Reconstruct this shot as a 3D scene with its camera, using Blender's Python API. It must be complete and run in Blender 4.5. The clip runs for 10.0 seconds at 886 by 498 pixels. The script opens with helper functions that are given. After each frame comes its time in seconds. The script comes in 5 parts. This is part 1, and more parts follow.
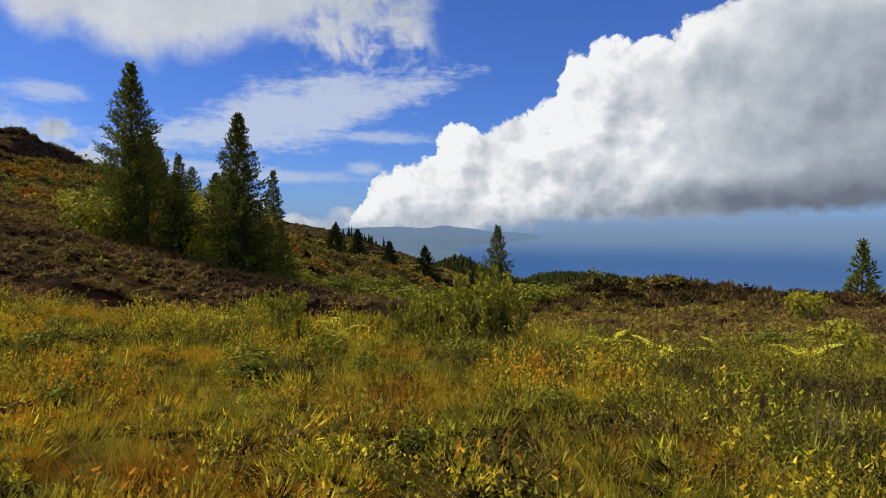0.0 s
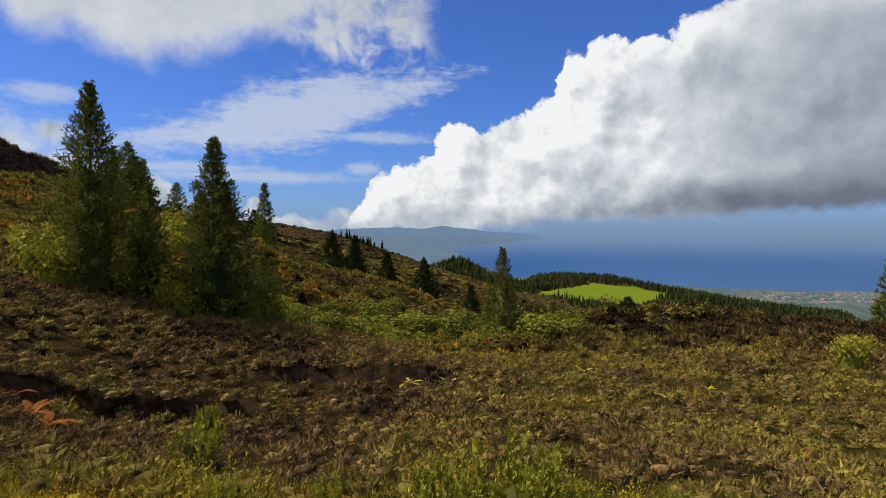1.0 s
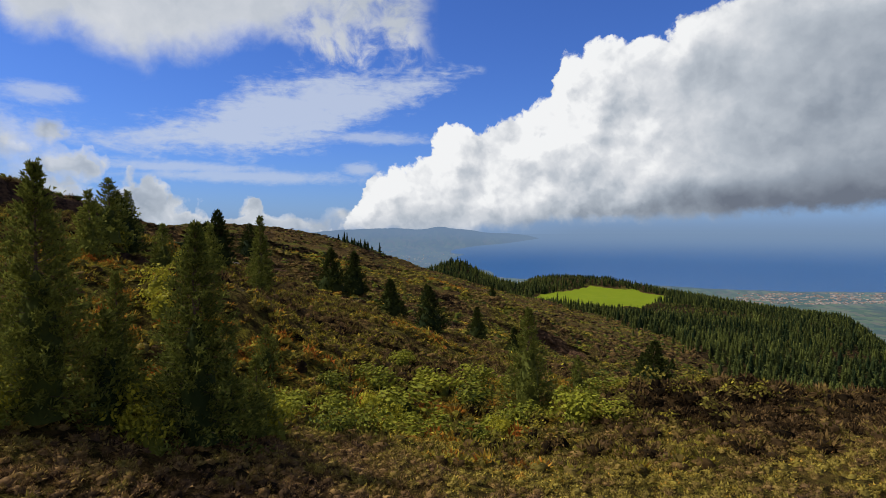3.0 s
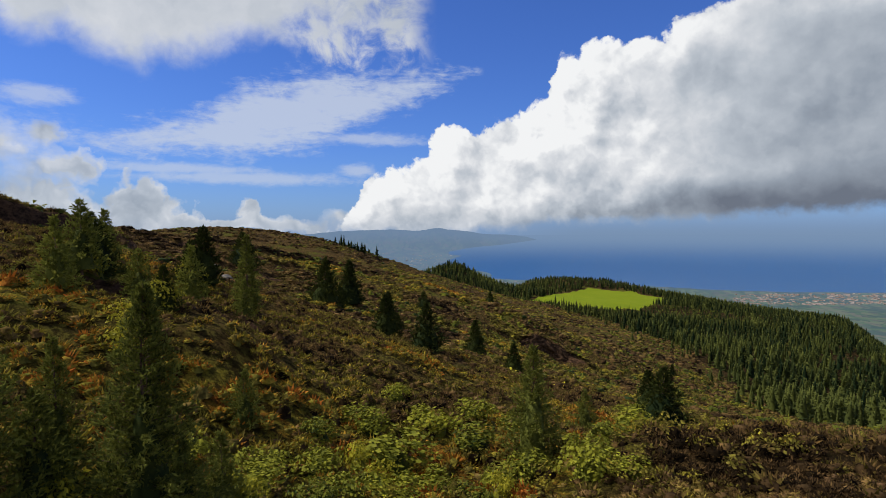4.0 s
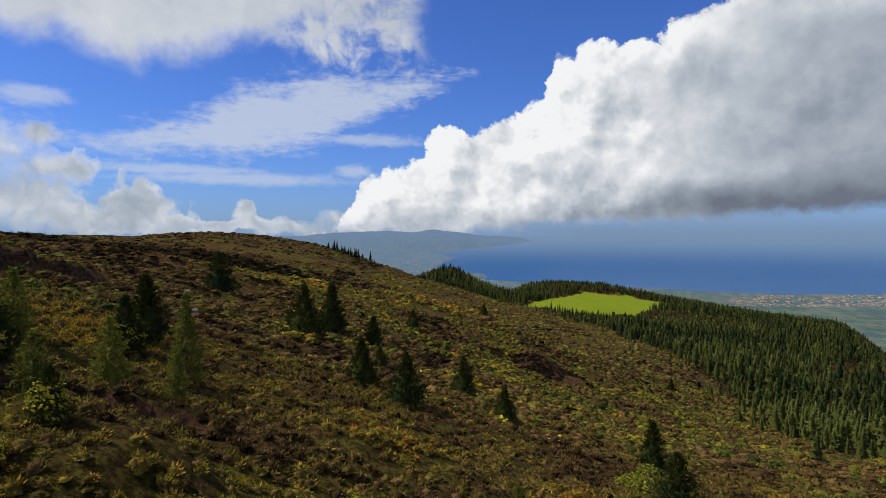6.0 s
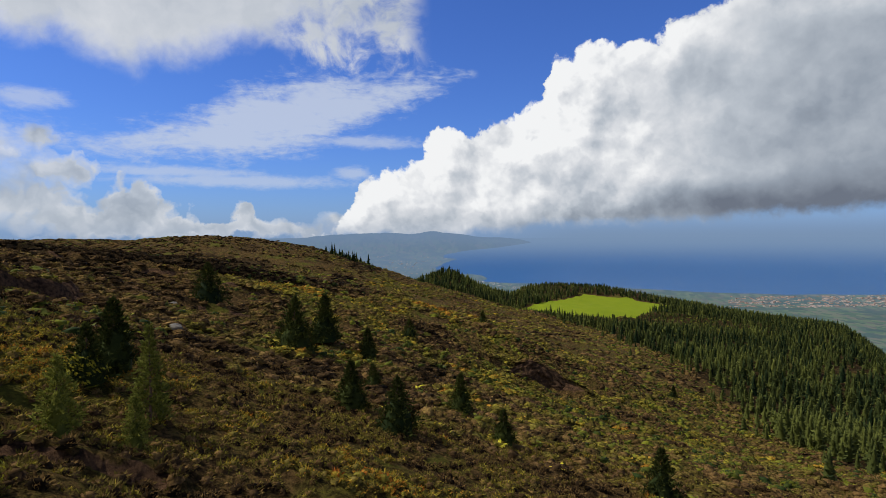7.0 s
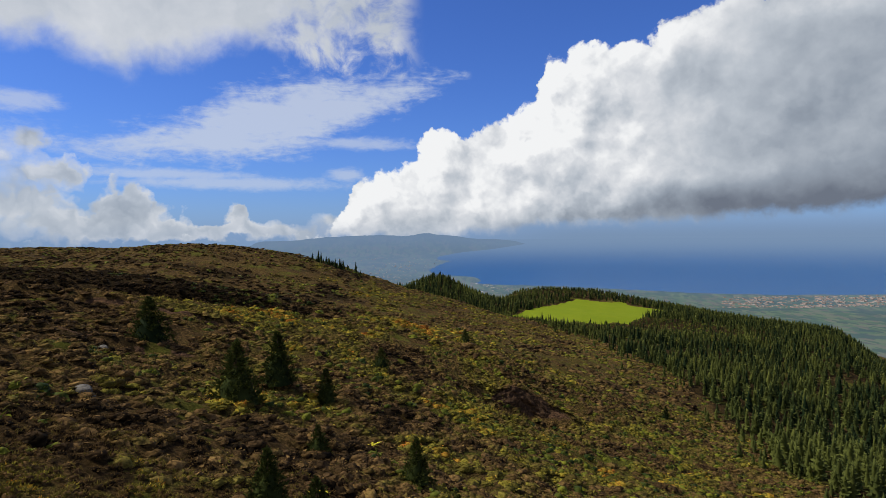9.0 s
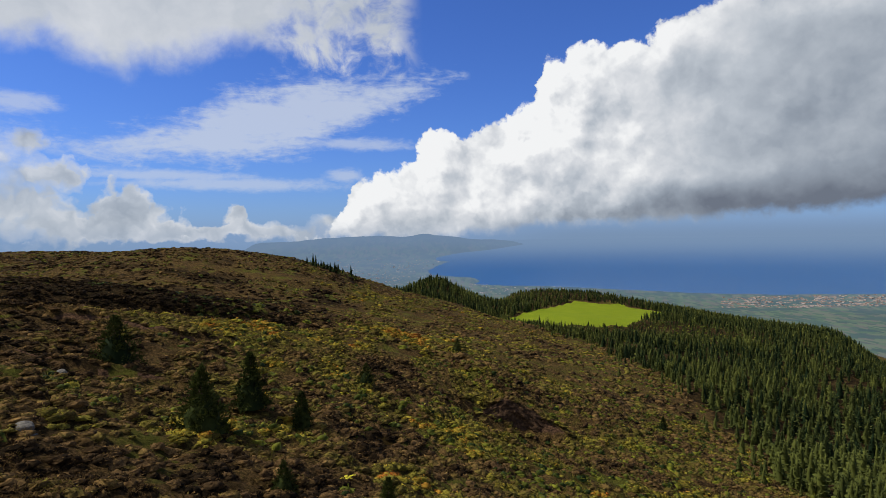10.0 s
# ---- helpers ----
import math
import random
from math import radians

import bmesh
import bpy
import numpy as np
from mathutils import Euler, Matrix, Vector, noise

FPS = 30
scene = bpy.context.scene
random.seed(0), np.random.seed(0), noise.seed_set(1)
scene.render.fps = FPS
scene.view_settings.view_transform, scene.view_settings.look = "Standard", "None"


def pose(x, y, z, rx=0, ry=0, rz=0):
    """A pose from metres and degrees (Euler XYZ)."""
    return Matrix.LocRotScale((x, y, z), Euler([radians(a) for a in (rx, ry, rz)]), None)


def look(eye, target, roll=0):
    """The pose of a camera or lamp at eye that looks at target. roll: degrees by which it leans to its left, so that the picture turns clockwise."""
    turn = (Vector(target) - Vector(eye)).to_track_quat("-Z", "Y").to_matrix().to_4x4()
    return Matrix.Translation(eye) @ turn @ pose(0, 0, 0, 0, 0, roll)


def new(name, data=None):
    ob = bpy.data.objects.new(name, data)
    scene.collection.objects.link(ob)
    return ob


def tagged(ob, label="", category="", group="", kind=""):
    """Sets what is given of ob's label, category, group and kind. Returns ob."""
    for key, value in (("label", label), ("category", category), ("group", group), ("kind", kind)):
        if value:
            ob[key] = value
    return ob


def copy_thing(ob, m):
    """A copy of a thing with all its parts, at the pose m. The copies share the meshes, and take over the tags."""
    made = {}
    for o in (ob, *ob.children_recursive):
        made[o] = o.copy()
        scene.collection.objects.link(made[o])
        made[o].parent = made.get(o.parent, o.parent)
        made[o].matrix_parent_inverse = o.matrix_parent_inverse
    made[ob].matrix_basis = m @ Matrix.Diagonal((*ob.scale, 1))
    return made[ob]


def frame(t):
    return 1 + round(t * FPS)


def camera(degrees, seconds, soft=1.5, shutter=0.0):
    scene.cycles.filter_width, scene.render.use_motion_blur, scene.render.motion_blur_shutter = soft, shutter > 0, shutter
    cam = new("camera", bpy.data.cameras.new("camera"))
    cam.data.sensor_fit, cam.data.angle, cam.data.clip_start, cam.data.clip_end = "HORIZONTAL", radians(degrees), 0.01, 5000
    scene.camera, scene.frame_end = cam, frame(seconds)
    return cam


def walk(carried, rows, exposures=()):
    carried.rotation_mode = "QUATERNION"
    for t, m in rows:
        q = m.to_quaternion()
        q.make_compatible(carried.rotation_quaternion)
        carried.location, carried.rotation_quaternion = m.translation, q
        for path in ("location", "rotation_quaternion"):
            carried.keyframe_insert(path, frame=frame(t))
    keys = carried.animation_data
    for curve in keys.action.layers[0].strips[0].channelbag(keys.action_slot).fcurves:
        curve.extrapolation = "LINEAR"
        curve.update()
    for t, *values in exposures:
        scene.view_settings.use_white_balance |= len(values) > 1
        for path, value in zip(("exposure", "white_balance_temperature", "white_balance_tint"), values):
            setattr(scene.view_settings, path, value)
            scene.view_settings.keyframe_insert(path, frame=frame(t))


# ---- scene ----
PATH = [
    (0, (0.572, 8.026, 2.374), (0.561, 10.025, 2.303), 0.2),
    (0.5, (0.593, 9.51, 3.006), (0.585, 11.509, 2.935), 0.1),
    (1, (0.396, 10.929, 3.784), (0.39, 12.928, 3.714), 0.0),
    (1.5, (-0.099, 12.028, 4.359), (-0.102, 14.027, 4.29), 0.0),
    (2, (-0.492, 13.147, 5.094), (-0.491, 15.146, 5.025), 0.0),
    (2.5, (-0.777, 14.211, 6.014), (-0.773, 16.21, 5.945), 0.0),
    (2.7, (-0.875, 14.672, 6.393), (-0.87, 16.671, 6.325), 0.0),
    (3.8, (-0.673, 17.67, 8.338), (-0.671, 19.668, 8.265), 0.1),
    (4, (-0.775, 18.311, 8.532), (-0.762, 20.309, 8.467), -0.1),
    (4.5, (-0.313, 20.222, 9.632), (-0.297, 22.221, 9.568), -0.1),
    (5, (0.19, 22.016, 10.855), (0.209, 24.015, 10.792), -0.2),
    (5.5, (0.551, 23.7, 11.751), (0.574, 25.699, 11.689), -0.2),
    (5.7, (0.644, 24.532, 12.1), (0.67, 26.531, 12.038), -0.1),
    (6.8, (1.327, 29.315, 13.694), (1.354, 31.314, 13.632), -0.2),
    (7, (1.417, 29.996, 13.99), (1.446, 31.995, 13.933), -0.3),
    (7.5, (1.911, 32.097, 15.176), (1.945, 34.096, 15.121), -0.3),
    (8, (3.061, 34.666, 16.412), (3.103, 36.665, 16.359), -0.5),
    (8.5, (4.968, 38.026, 17.856), (5.014, 40.025, 17.802), -0.6),
    (9, (6.815, 41.26, 19.09), (6.863, 43.259, 19.037), -0.6),
    (9.5, (8.556, 44.437, 20.304), (8.606, 46.435, 20.251), -0.7),
    (10, (9.863, 47.003, 21.398), (9.914, 49.002, 21.346), -0.8),
]
cam = camera(73.4, 10.0, soft=0.8)
walk(cam, [(t, look(eye, target, roll)) for t, eye, target, roll in PATH])

# ---- world: blue sky with cumulus and cirrus, one sun ----
SUN_AZ, SUN_EL = radians(-86), radians(52)      # from straight ahead (+y), positive to the right
LENS_F, EYE_ROW = 1052.0, 404.0


def sky_at(px, py):
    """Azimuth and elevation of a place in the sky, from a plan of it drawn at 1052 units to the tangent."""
    u, w = (px - 784) / LENS_F, (EYE_ROW - py) / LENS_F
    return math.atan(u), math.atan(w / math.hypot(1, u))


class Nodes:
    """Short ways to build a node tree."""

    def __init__(self, tree):
        self.tree = tree
        tree.nodes.clear()

    def add(self, kind, **settings):
        node = self.tree.nodes.new(kind)
        for key, value in settings.items():
            if key == "operation":
                node.operation = value
            elif key == "use_clamp":
                node.use_clamp = value
            elif key == "interpolation_type":
                node.interpolation_type = value
            elif key == "data_type":
                node.data_type = value
            elif key == "blend_type":
                node.blend_type = value
            elif key == "noise_dimensions":
                node.noise_dimensions = value
            elif key == "feature":
                node.feature = value
            elif key == "sky_type":
                node.sky_type = value
            elif key == "attribute_name":
                node.attribute_name = value
        return node

    def put(self, socket, value):
        if isinstance(value, bpy.types.NodeSocket):
            self.tree.links.new(value, socket)
        elif value is not None:
            socket.default_value = value

    def math(self, op, a, b=None, c=None, clamp=False):
        n = self.add("ShaderNodeMath", operation=op, use_clamp=clamp)
        for s, v in zip(n.inputs, (a, b, c)):
            self.put(s, v)
        return n.outputs[0]

    def vec(self, op, a, b=None, out=0):
        """Vector maths; the second outlet is the number that a length or product gives."""
        n = self.add("ShaderNodeVectorMath", operation=op)
        self.put(n.inputs[0], a)
        if b is not None:
            self.put(n.inputs[1], b)
        return n.outputs[out]

    def step(self, x, lo, hi, a=0.0, b=1.0):
        n = self.add("ShaderNodeMapRange", interpolation_type="SMOOTHSTEP")
        for s, v in zip(n.inputs, (x, lo, hi, a, b)):
            self.put(s, v)
        return n.outputs[0]

    def mix(self, fac, a, b, blend="MIX"):
        n = self.add("ShaderNodeMix", data_type="RGBA", blend_type=blend)
        for s, v in ((n.inputs[0], fac), (n.inputs[6], a), (n.inputs[7], b)):
            if isinstance(v, tuple) and len(v) == 3:
                v = (*v, 1)
            self.put(s, v)
        return n.outputs[2]

    def noise(self, vector, scale, detail=4.0, rough=0.55, distort=0.0, dims="3D"):
        n = self.add("ShaderNodeTexNoise", noise_dimensions=dims)
        self.put(n.inputs["Vector"], vector)
        for key, v in (("Scale", scale), ("Detail", detail), ("Roughness", rough), ("Distortion", distort)):
            n.inputs[key].default_value = v
        return n.outputs[0]

    def ramp(self, fac, stops):
        n = self.add("ShaderNodeValToRGB")
        self.put(n.inputs[0], fac)
        el = n.color_ramp.elements
        while len(el) < len(stops):
            el.new(0.5)
        for e, (p, c) in zip(el, stops):
            e.position, e.color = p, (*c, 1)
        return n.outputs[0]


# the great heaped cloud over the sea: its crown, then its flat base, as places on the plan of the sky
CROWN = [(560, 402), (600, 388), (628, 372), (640, 345), (648, 318), (662, 294), (690, 280), (730, 274), (758, 260), (766, 232), (778, 214), (810, 208),
         (862, 213), (884, 192), (925, 186), (945, 177), (980, 152), (985, 110), (998, 88), (1034, 74), (1056, 51), (1086, 47), (1106, 58), (1152, 46),
         (1186, 31), (1202, 11), (1240, -7), (1310, -24), (1420, -60), (1700, -190), (2400, -400)]
BASE = [(560, 410), (720, 419), (820, 419), (890, 406), (1000, 398), (1180, 395), (1320, 387), (1580, 373), (2000, 360), (2400, 360)]
# the sheet of cloud overhead: its ragged lower rim
RIM = [(-900, 190), (-300, 120), (0, 30), (30, 66), (75, 84), (120, 76), (200, 95), (262, 116), (335, 108), (430, 93), (540, 80), (575, 106), (640, 128), (672, 104), (705, 122), (752, 116), (790, 90), (830, 20), (900, -300)]
# thin wedge of high cloud: upper and lower rim
WEDGE_TOP = [(60, 262), (120, 232), (220, 219), (320, 208), (365, 198), (400, 166), (440, 145), (510, 130), (600, 122), (700, 124), (780, 122), (845, 118), (862, 124)]
WEDGE_LOW = [(60, 262), (120, 272), (220, 282), (320, 274), (420, 282), (510, 272), (585, 250), (630, 220), (710, 197), (780, 165), (830, 136), (862, 124)]
# small heaps and soft puffs inland: centre and half size
HEAPS = [(20, 248, 66, 52), (86, 230, 40, 30), (112, 292, 84, 44), (40, 345, 170, 74), (248, 352, 76, 44), (170, 376, 240, 44), (330, 394, 130, 26), (446, 371, 27, 20), (452, 388, 46, 16),
         (390, 390, 40, 12), (530, 396, 130, 22), (610, 384, 50, 24), (-260, 320, 280, 110), (-700, 300, 300, 120)]


def profile(n, az, points):
    """The elevation of a rim at each azimuth."""
    lo, wide = -1.2, 2.6
    node = n.add("ShaderNodeValToRGB")
    n.put(node.inputs[0], n.math("MULTIPLY_ADD", az, 1 / wide, -lo / wide))
    el = node.color_ramp.elements
    stops = []
    for x, y in points:
        a, e = sky_at(x, y)
        stops.append(((a - lo) / wide, 0.5 + e))
    el[0].position, el[-1].position = stops[0][0], stops[-1][0]
    for p, v in stops[1:-1]:
        el.new(p)
    for k, (p, v) in enumerate(stops):
        el[k].color = (v, v, v, 1)
    sep = n.add("ShaderNodeSeparateColor")
    n.put(sep.inputs[0], node.outputs[0])
    return n.math("SUBTRACT", sep.outputs[0], 0.5)


def parted(n, p):
    xyz = n.add("ShaderNodeSeparateXYZ")
    n.put(xyz.inputs[0], p)
    return xyz.outputs[0], xyz.outputs[1]


def warped(n, place, scale, detail, reach):
    w = n.add("ShaderNodeTexNoise")
    n.put(w.inputs["Vector"], place)
    for key, v in (("Scale", scale), ("Detail", detail), ("Roughness", 0.58)):
        w.inputs[key].default_value = v
    return n.vec("ADD", place, n.vec("MULTIPLY", n.vec("SUBTRACT", w.outputs[1], (0.5, 0.5, 0.5)), (reach, reach * 0.9, 0)))


def cells(n, p, scale, detail=1.0, smooth_by=0.6):
    v = n.add("ShaderNodeTexVoronoi", feature="SMOOTH_F1")
    n.put(v.inputs["Vector"], p)
    for key, q in (("Scale", scale), ("Detail", detail), ("Roughness", 0.5), ("Smoothness", smooth_by)):
        v.inputs[key].default_value = q
    return n.math("SUBTRACT", 0.45, v.outputs[0])


def ellipses(n, p, spots, blend):
    field = -1.0
    for x, y, a, b in spots:
        az, el = sky_at(x, y)
        d = n.vec("MULTIPLY", n.vec("SUBTRACT", p, (az, el, 0)), (LENS_F / a, LENS_F / b, 0))
        f = n.math("SUBTRACT", 1.0, n.vec("LENGTH", d, out=1))
        field = f if field == -1.0 else n.math("SMOOTH_MAX", field, f, blend)
    return field


def cloud_field():
    """How deep a place lies within the great cloud, and how far its billows stand out there."""
    tree = bpy.data.node_groups.new("heaped_clouds", "ShaderNodeTree")
    tree.interface.new_socket("place", in_out="INPUT", socket_type="NodeSocketVector")
    tree.interface.new_socket("density", in_out="OUTPUT", socket_type="NodeSocketFloat")
    tree.interface.new_socket("relief", in_out="OUTPUT", socket_type="NodeSocketFloat")
    n = Nodes(tree)
    place = n.add("NodeGroupInput").outputs[0]
    p = warped(n, place, 24.0, 4.0, 0.050)
    az, el = parted(n, p)
    over = n.math("SUBTRACT", profile(n, az, CROWN), el)
    under = n.math("MULTIPLY", n.math("SUBTRACT", el, profile(n, az, BASE)), 0.55)
    billow, knob = cells(n, p, 9.0, 1.0), cells(n, p, 27.0, 2.0, 0.4)
    fine = n.math("SUBTRACT", n.noise(place, 95.0, 5.0, 0.6), 0.5)
    rough = n.math("ADD", n.math("MULTIPLY", knob, 0.026), n.math("MULTIPLY", fine, 0.022))
    d = n.math("MINIMUM", n.math("ADD", over, rough), n.math("MULTIPLY_ADD", fine, 0.004, under))
    out = n.add("NodeGroupOutput")
    n.put(out.inputs[0], d)
    bulge = n.math("MULTIPLY", n.step(over, -0.01, 0.09), 0.5)
    r = n.math("ADD", n.math("MULTIPLY", billow, 0.9), n.math("MULTIPLY", knob, 0.42))
    calm = n.step(az, 0.18, 0.55, 1.0, 0.35)                       # the thick side is smooth and misty
    r = n.math("MULTIPLY", n.math("ADD", r, n.math("MULTIPLY", fine, 0.06)), calm)
    n.put(out.inputs[1], n.math("ADD", r, bulge))
    return tree


def build_world():
    world = bpy.data.worlds.new("world")
    scene.world, world.use_nodes = world, True
    n = Nodes(world.node_tree)
    way = n.add("ShaderNodeTexCoord").outputs["Generated"]
    xyz = n.add("ShaderNodeSeparateXYZ")
    n.put(xyz.inputs[0], way)
    az = n.math("ARCTAN2", xyz.outputs[0], xyz.outputs[1])
    el = n.math("ARCSINE", xyz.outputs[2])
    pair = n.add("ShaderNodeCombineXYZ")
    n.put(pair.inputs[0], az)
    n.put(pair.inputs[1], el)
    place = pair.outputs[0]

    sky = n.add("ShaderNodeTexSky", sky_type="NISHITA")
    sky.sun_disc, sky.sun_elevation, sky.sun_rotation = False, SUN_EL, SUN_AZ
    sky.altitude, sky.air_density, sky.dust_density, sky.ozone_density = 400, 1.0, 0.6, 2.5
    blue = n.mix(1.0, sky.outputs[0], (0.040, 0.064, 0.125), "MULTIPLY")
    # paler towards the horizon
    low = n.math("POWER", n.math("SUBTRACT", 1.0, n.math("ABSOLUTE", xyz.outputs[2]), clamp=True), 22.0)
    col = n.mix(n.math("MULTIPLY", low, 0.80), blue, (0.23, 0.36, 0.60))

    # high thin cloud: a long wedge with a rippled grain, and loose streaks under it
    turn = n.add("ShaderNodeMapping")
    n.put(turn.inputs["Vector"], place)
    turn.inputs["Rotation"].default_value = (0, 0, radians(-11))
    turn.inputs["Scale"].default_value = (2.2, 10.0, 1)
    streak = n.noise(turn.outputs[0], 4.0, 8.0, 0.66, 0.5)
    ripple = n.noise(n.vec("MULTIPLY", place, (1.0, 2.0, 1.0)), 48.0, 5.0, 0.62, 0.4)
    wp = warped(n, place, 16.0, 5.0, 0.045)
    wa, we = parted(n, wp)
    wedge = n.math("MINIMUM", n.math("SUBTRACT", profile(n, wa, WEDGE_TOP), we), n.math("SUBTRACT", we, profile(n, wa, WEDGE_LOW)))
    grain = n.math("ADD", n.math("MULTIPLY", n.math("SUBTRACT", streak, 0.5), 0.10), n.math("MULTIPLY", n.math("SUBTRACT", ripple, 0.5), 0.05))
    body = n.math("MULTIPLY", n.step(n.math("ADD", wedge, grain), -0.012, 0.038), n.step(az, -0.66, -0.40, 0.45, 0.80))
    body = n.math("MULTIPLY", body, n.step(az, 0.062, 0.078, 1.0, 0.0))
    loose = ellipses(n, place, ((430, 312, 250, 15), (660, 246, 120, 15), (330, 296, 190, 13), (640, 300, 40, 16), (78, 166, 66, 24), (-300, 200, 300, 60)), 0.1)
    loose = n.math("ADD", loose, n.math("MULTIPLY_ADD", n.math("SUBTRACT", ripple, 0.5), 0.9, n.math("MULTIPLY", n.math("SUBTRACT", streak, 0.5), 1.1)))
    veil = n.math("MAXIMUM", body, n.step(loose, -0.05, 0.8, 0.0, 0.60))
    col = n.mix(veil, col, (0.56, 0.625, 0.745))

    # the sheet overhead, torn into strands at its end
    rp = warped(n, place, 11.0, 6.0, 0.085)
    ra, re = parted(n, rp)
    rag = n.math("SUBTRACT", re, profile(n, ra, RIM))
    torn = n.noise(warped(n, place, 8.0, 2.0, 0.10), 17.0, 6.0, 0.6)
    rag = n.math("ADD", rag, n.math("MULTIPLY", n.math("SUBTRACT", torn, 0.5), n.step(az, -0.30, -0.14, 0.05, 0.24)))
    strand = n.math("MULTIPLY", n.step(torn, 0.34, 0.60, 0.25, 0.95), n.step(az, -0.06, 0.0, 1.0, 0.0))
    sheet_mask = n.math("MULTIPLY", n.step(rag, -0.012, 0.050), n.mix(n.step(az, -0.26, -0.15), (0.97, 0.97, 0.97), strand))
    puffy = n.math("SUBTRACT", n.noise(rp, 13.0, 4.0, 0.5), 0.5)
    sheet_shade = n.math("ADD", n.math("MULTIPLY_ADD", puffy, 0.5, 0.73), n.step(rag, 0.0, 0.10, 0.06, -0.06))

    # the small clouds inland
    ip = warped(n, place, 22.0, 5.0, 0.055)
    inland = n.math("ADD", ellipses(n, ip, HEAPS, 0.16), n.math("MULTIPLY", cells(n, ip, 30.0, 2.0, 0.4), 0.5))
    firm = n.step(n.math("ABSOLUTE", n.math("SUBTRACT", az, sky_at(340, 370)[0])), 0.10, 0.24, 0.20, 0.75)
    inland_mask = n.math("MULTIPLY", n.math("DIVIDE", inland, firm, clamp=True), 0.92)
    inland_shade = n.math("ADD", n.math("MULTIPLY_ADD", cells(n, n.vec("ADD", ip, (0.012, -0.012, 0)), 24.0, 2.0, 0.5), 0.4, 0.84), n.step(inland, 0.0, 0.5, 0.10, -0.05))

    # the great cloud: bright billows on the side of the sun, soft grey creases, a dim thick side and a dark flat base
    group = cloud_field()
    here, sunward = n.add("ShaderNodeGroup"), n.add("ShaderNodeGroup")
    here.node_tree = sunward.node_tree = group
    n.put(here.inputs[0], place)
    n.put(sunward.inputs[0], n.vec("ADD", place, (-0.017, 0.021, 0)))
    mask = n.step(here.outputs[0], -0.002, 0.010)
    lit = n.math("SUBTRACT", here.outputs[1], sunward.outputs[1])
    haze = n.noise(place, 10.0, 4.0, 0.5)
    shade = n.math("ADD", n.math("MULTIPLY_ADD", lit, 0.66, 0.86), n.math("MULTIPLY", n.math("SUBTRACT", haze, 0.5), 0.32))
    dark = 0.0
    for x, y, a, c, k in ((1720, 190, 540, 460, 0.47), (1255, 130, 90, 70, 0.12), (1420, 120, 190, 200, 0.10), (1290, 362, 380, 56, 0.52), (1600, 340, 360, 110, 0.26), (900, 388, 280, 40, 0.24), (700, 392, 130, 60, 0.20), (1020, 320, 160, 70, 0.10), (1180, 250, 150, 100, 0.06)):
        a0, e0 = sky_at(x, y)
        d = n.vec("MULTIPLY", n.vec("SUBTRACT", place, (a0, e0, 0)), (LENS_F / a, LENS_F / c, 0))
        f = n.math("MULTIPLY", n.step(n.vec("LENGTH", d, out=1), 0.0, 1.0, 1.0, 0.0), k)
        dark = n.math("ADD", f, dark)
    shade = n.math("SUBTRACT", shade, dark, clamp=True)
    tones = [(0.0, (0.150, 0.175, 0.225)), (0.35, (0.30, 0.345, 0.41)), (0.60, (0.48, 0.525, 0.585)), (0.80, (0.665, 0.69, 0.73)), (1.0, (0.89, 0.90, 0.91))]
    col = n.mix(sheet_mask, col, n.ramp(sheet_shade, tones))
    col = n.mix(inland_mask, col, n.ramp(inland_shade, tones))
    col = n.mix(mask, col, n.ramp(shade, tones))
    # the haze above the sea hides the feet of the clouds
    foot = n.math("MULTIPLY", n.step(el, -0.010, 0.028, 1.0, 0.0), n.step(az, 0.02, 0.26, 0.30, 1.0))
    col = n.mix(foot, col, (0.190, 0.285, 0.440))
    back = n.add("ShaderNodeBackground")
    n.put(back.inputs[0], col)
    back.inputs[1].default_value = 1.0
    n.put(n.add("ShaderNodeOutputWorld").inputs[0], back.outputs[0])


build_world()
sun = new("sun", bpy.data.lights.new("sun", "SUN"))
sun.data.energy, sun.data.angle, sun.data.color = 4.9, radians(0.6), (1.0, 0.95, 0.86)
sun.matrix_world = look((math.sin(SUN_AZ) * math.cos(SUN_EL) * 100, math.cos(SUN_AZ) * math.cos(SUN_EL) * 100, math.sin(SUN_EL) * 100), (0, 0, 0))

# ---- materials ----


def material(name, rough=0.9, spec=0.2):
    m = bpy.data.materials.new(name)
    m.use_nodes = True
    n = Nodes(m.node_tree)
    b = n.add("ShaderNodeBsdfPrincipled")
    b.inputs["Roughness"].default_value, b.inputs["Specular IOR Level"].default_value = rough, spec
    n.put(n.add("ShaderNodeOutputMaterial").inputs[0], b.outputs[0])
    return m, n, b


def bump(n, b, height, strength, distance):
    k = n.add("ShaderNodeBump")
    n.put(k.inputs["Height"], height)
    k.inputs["Strength"].default_value, k.inputs["Distance"].default_value = strength, distance
    n.put(b.inputs["Normal"], k.outputs[0])


def position(n):
    return n.add("ShaderNodeNewGeometry").outputs["Position"]


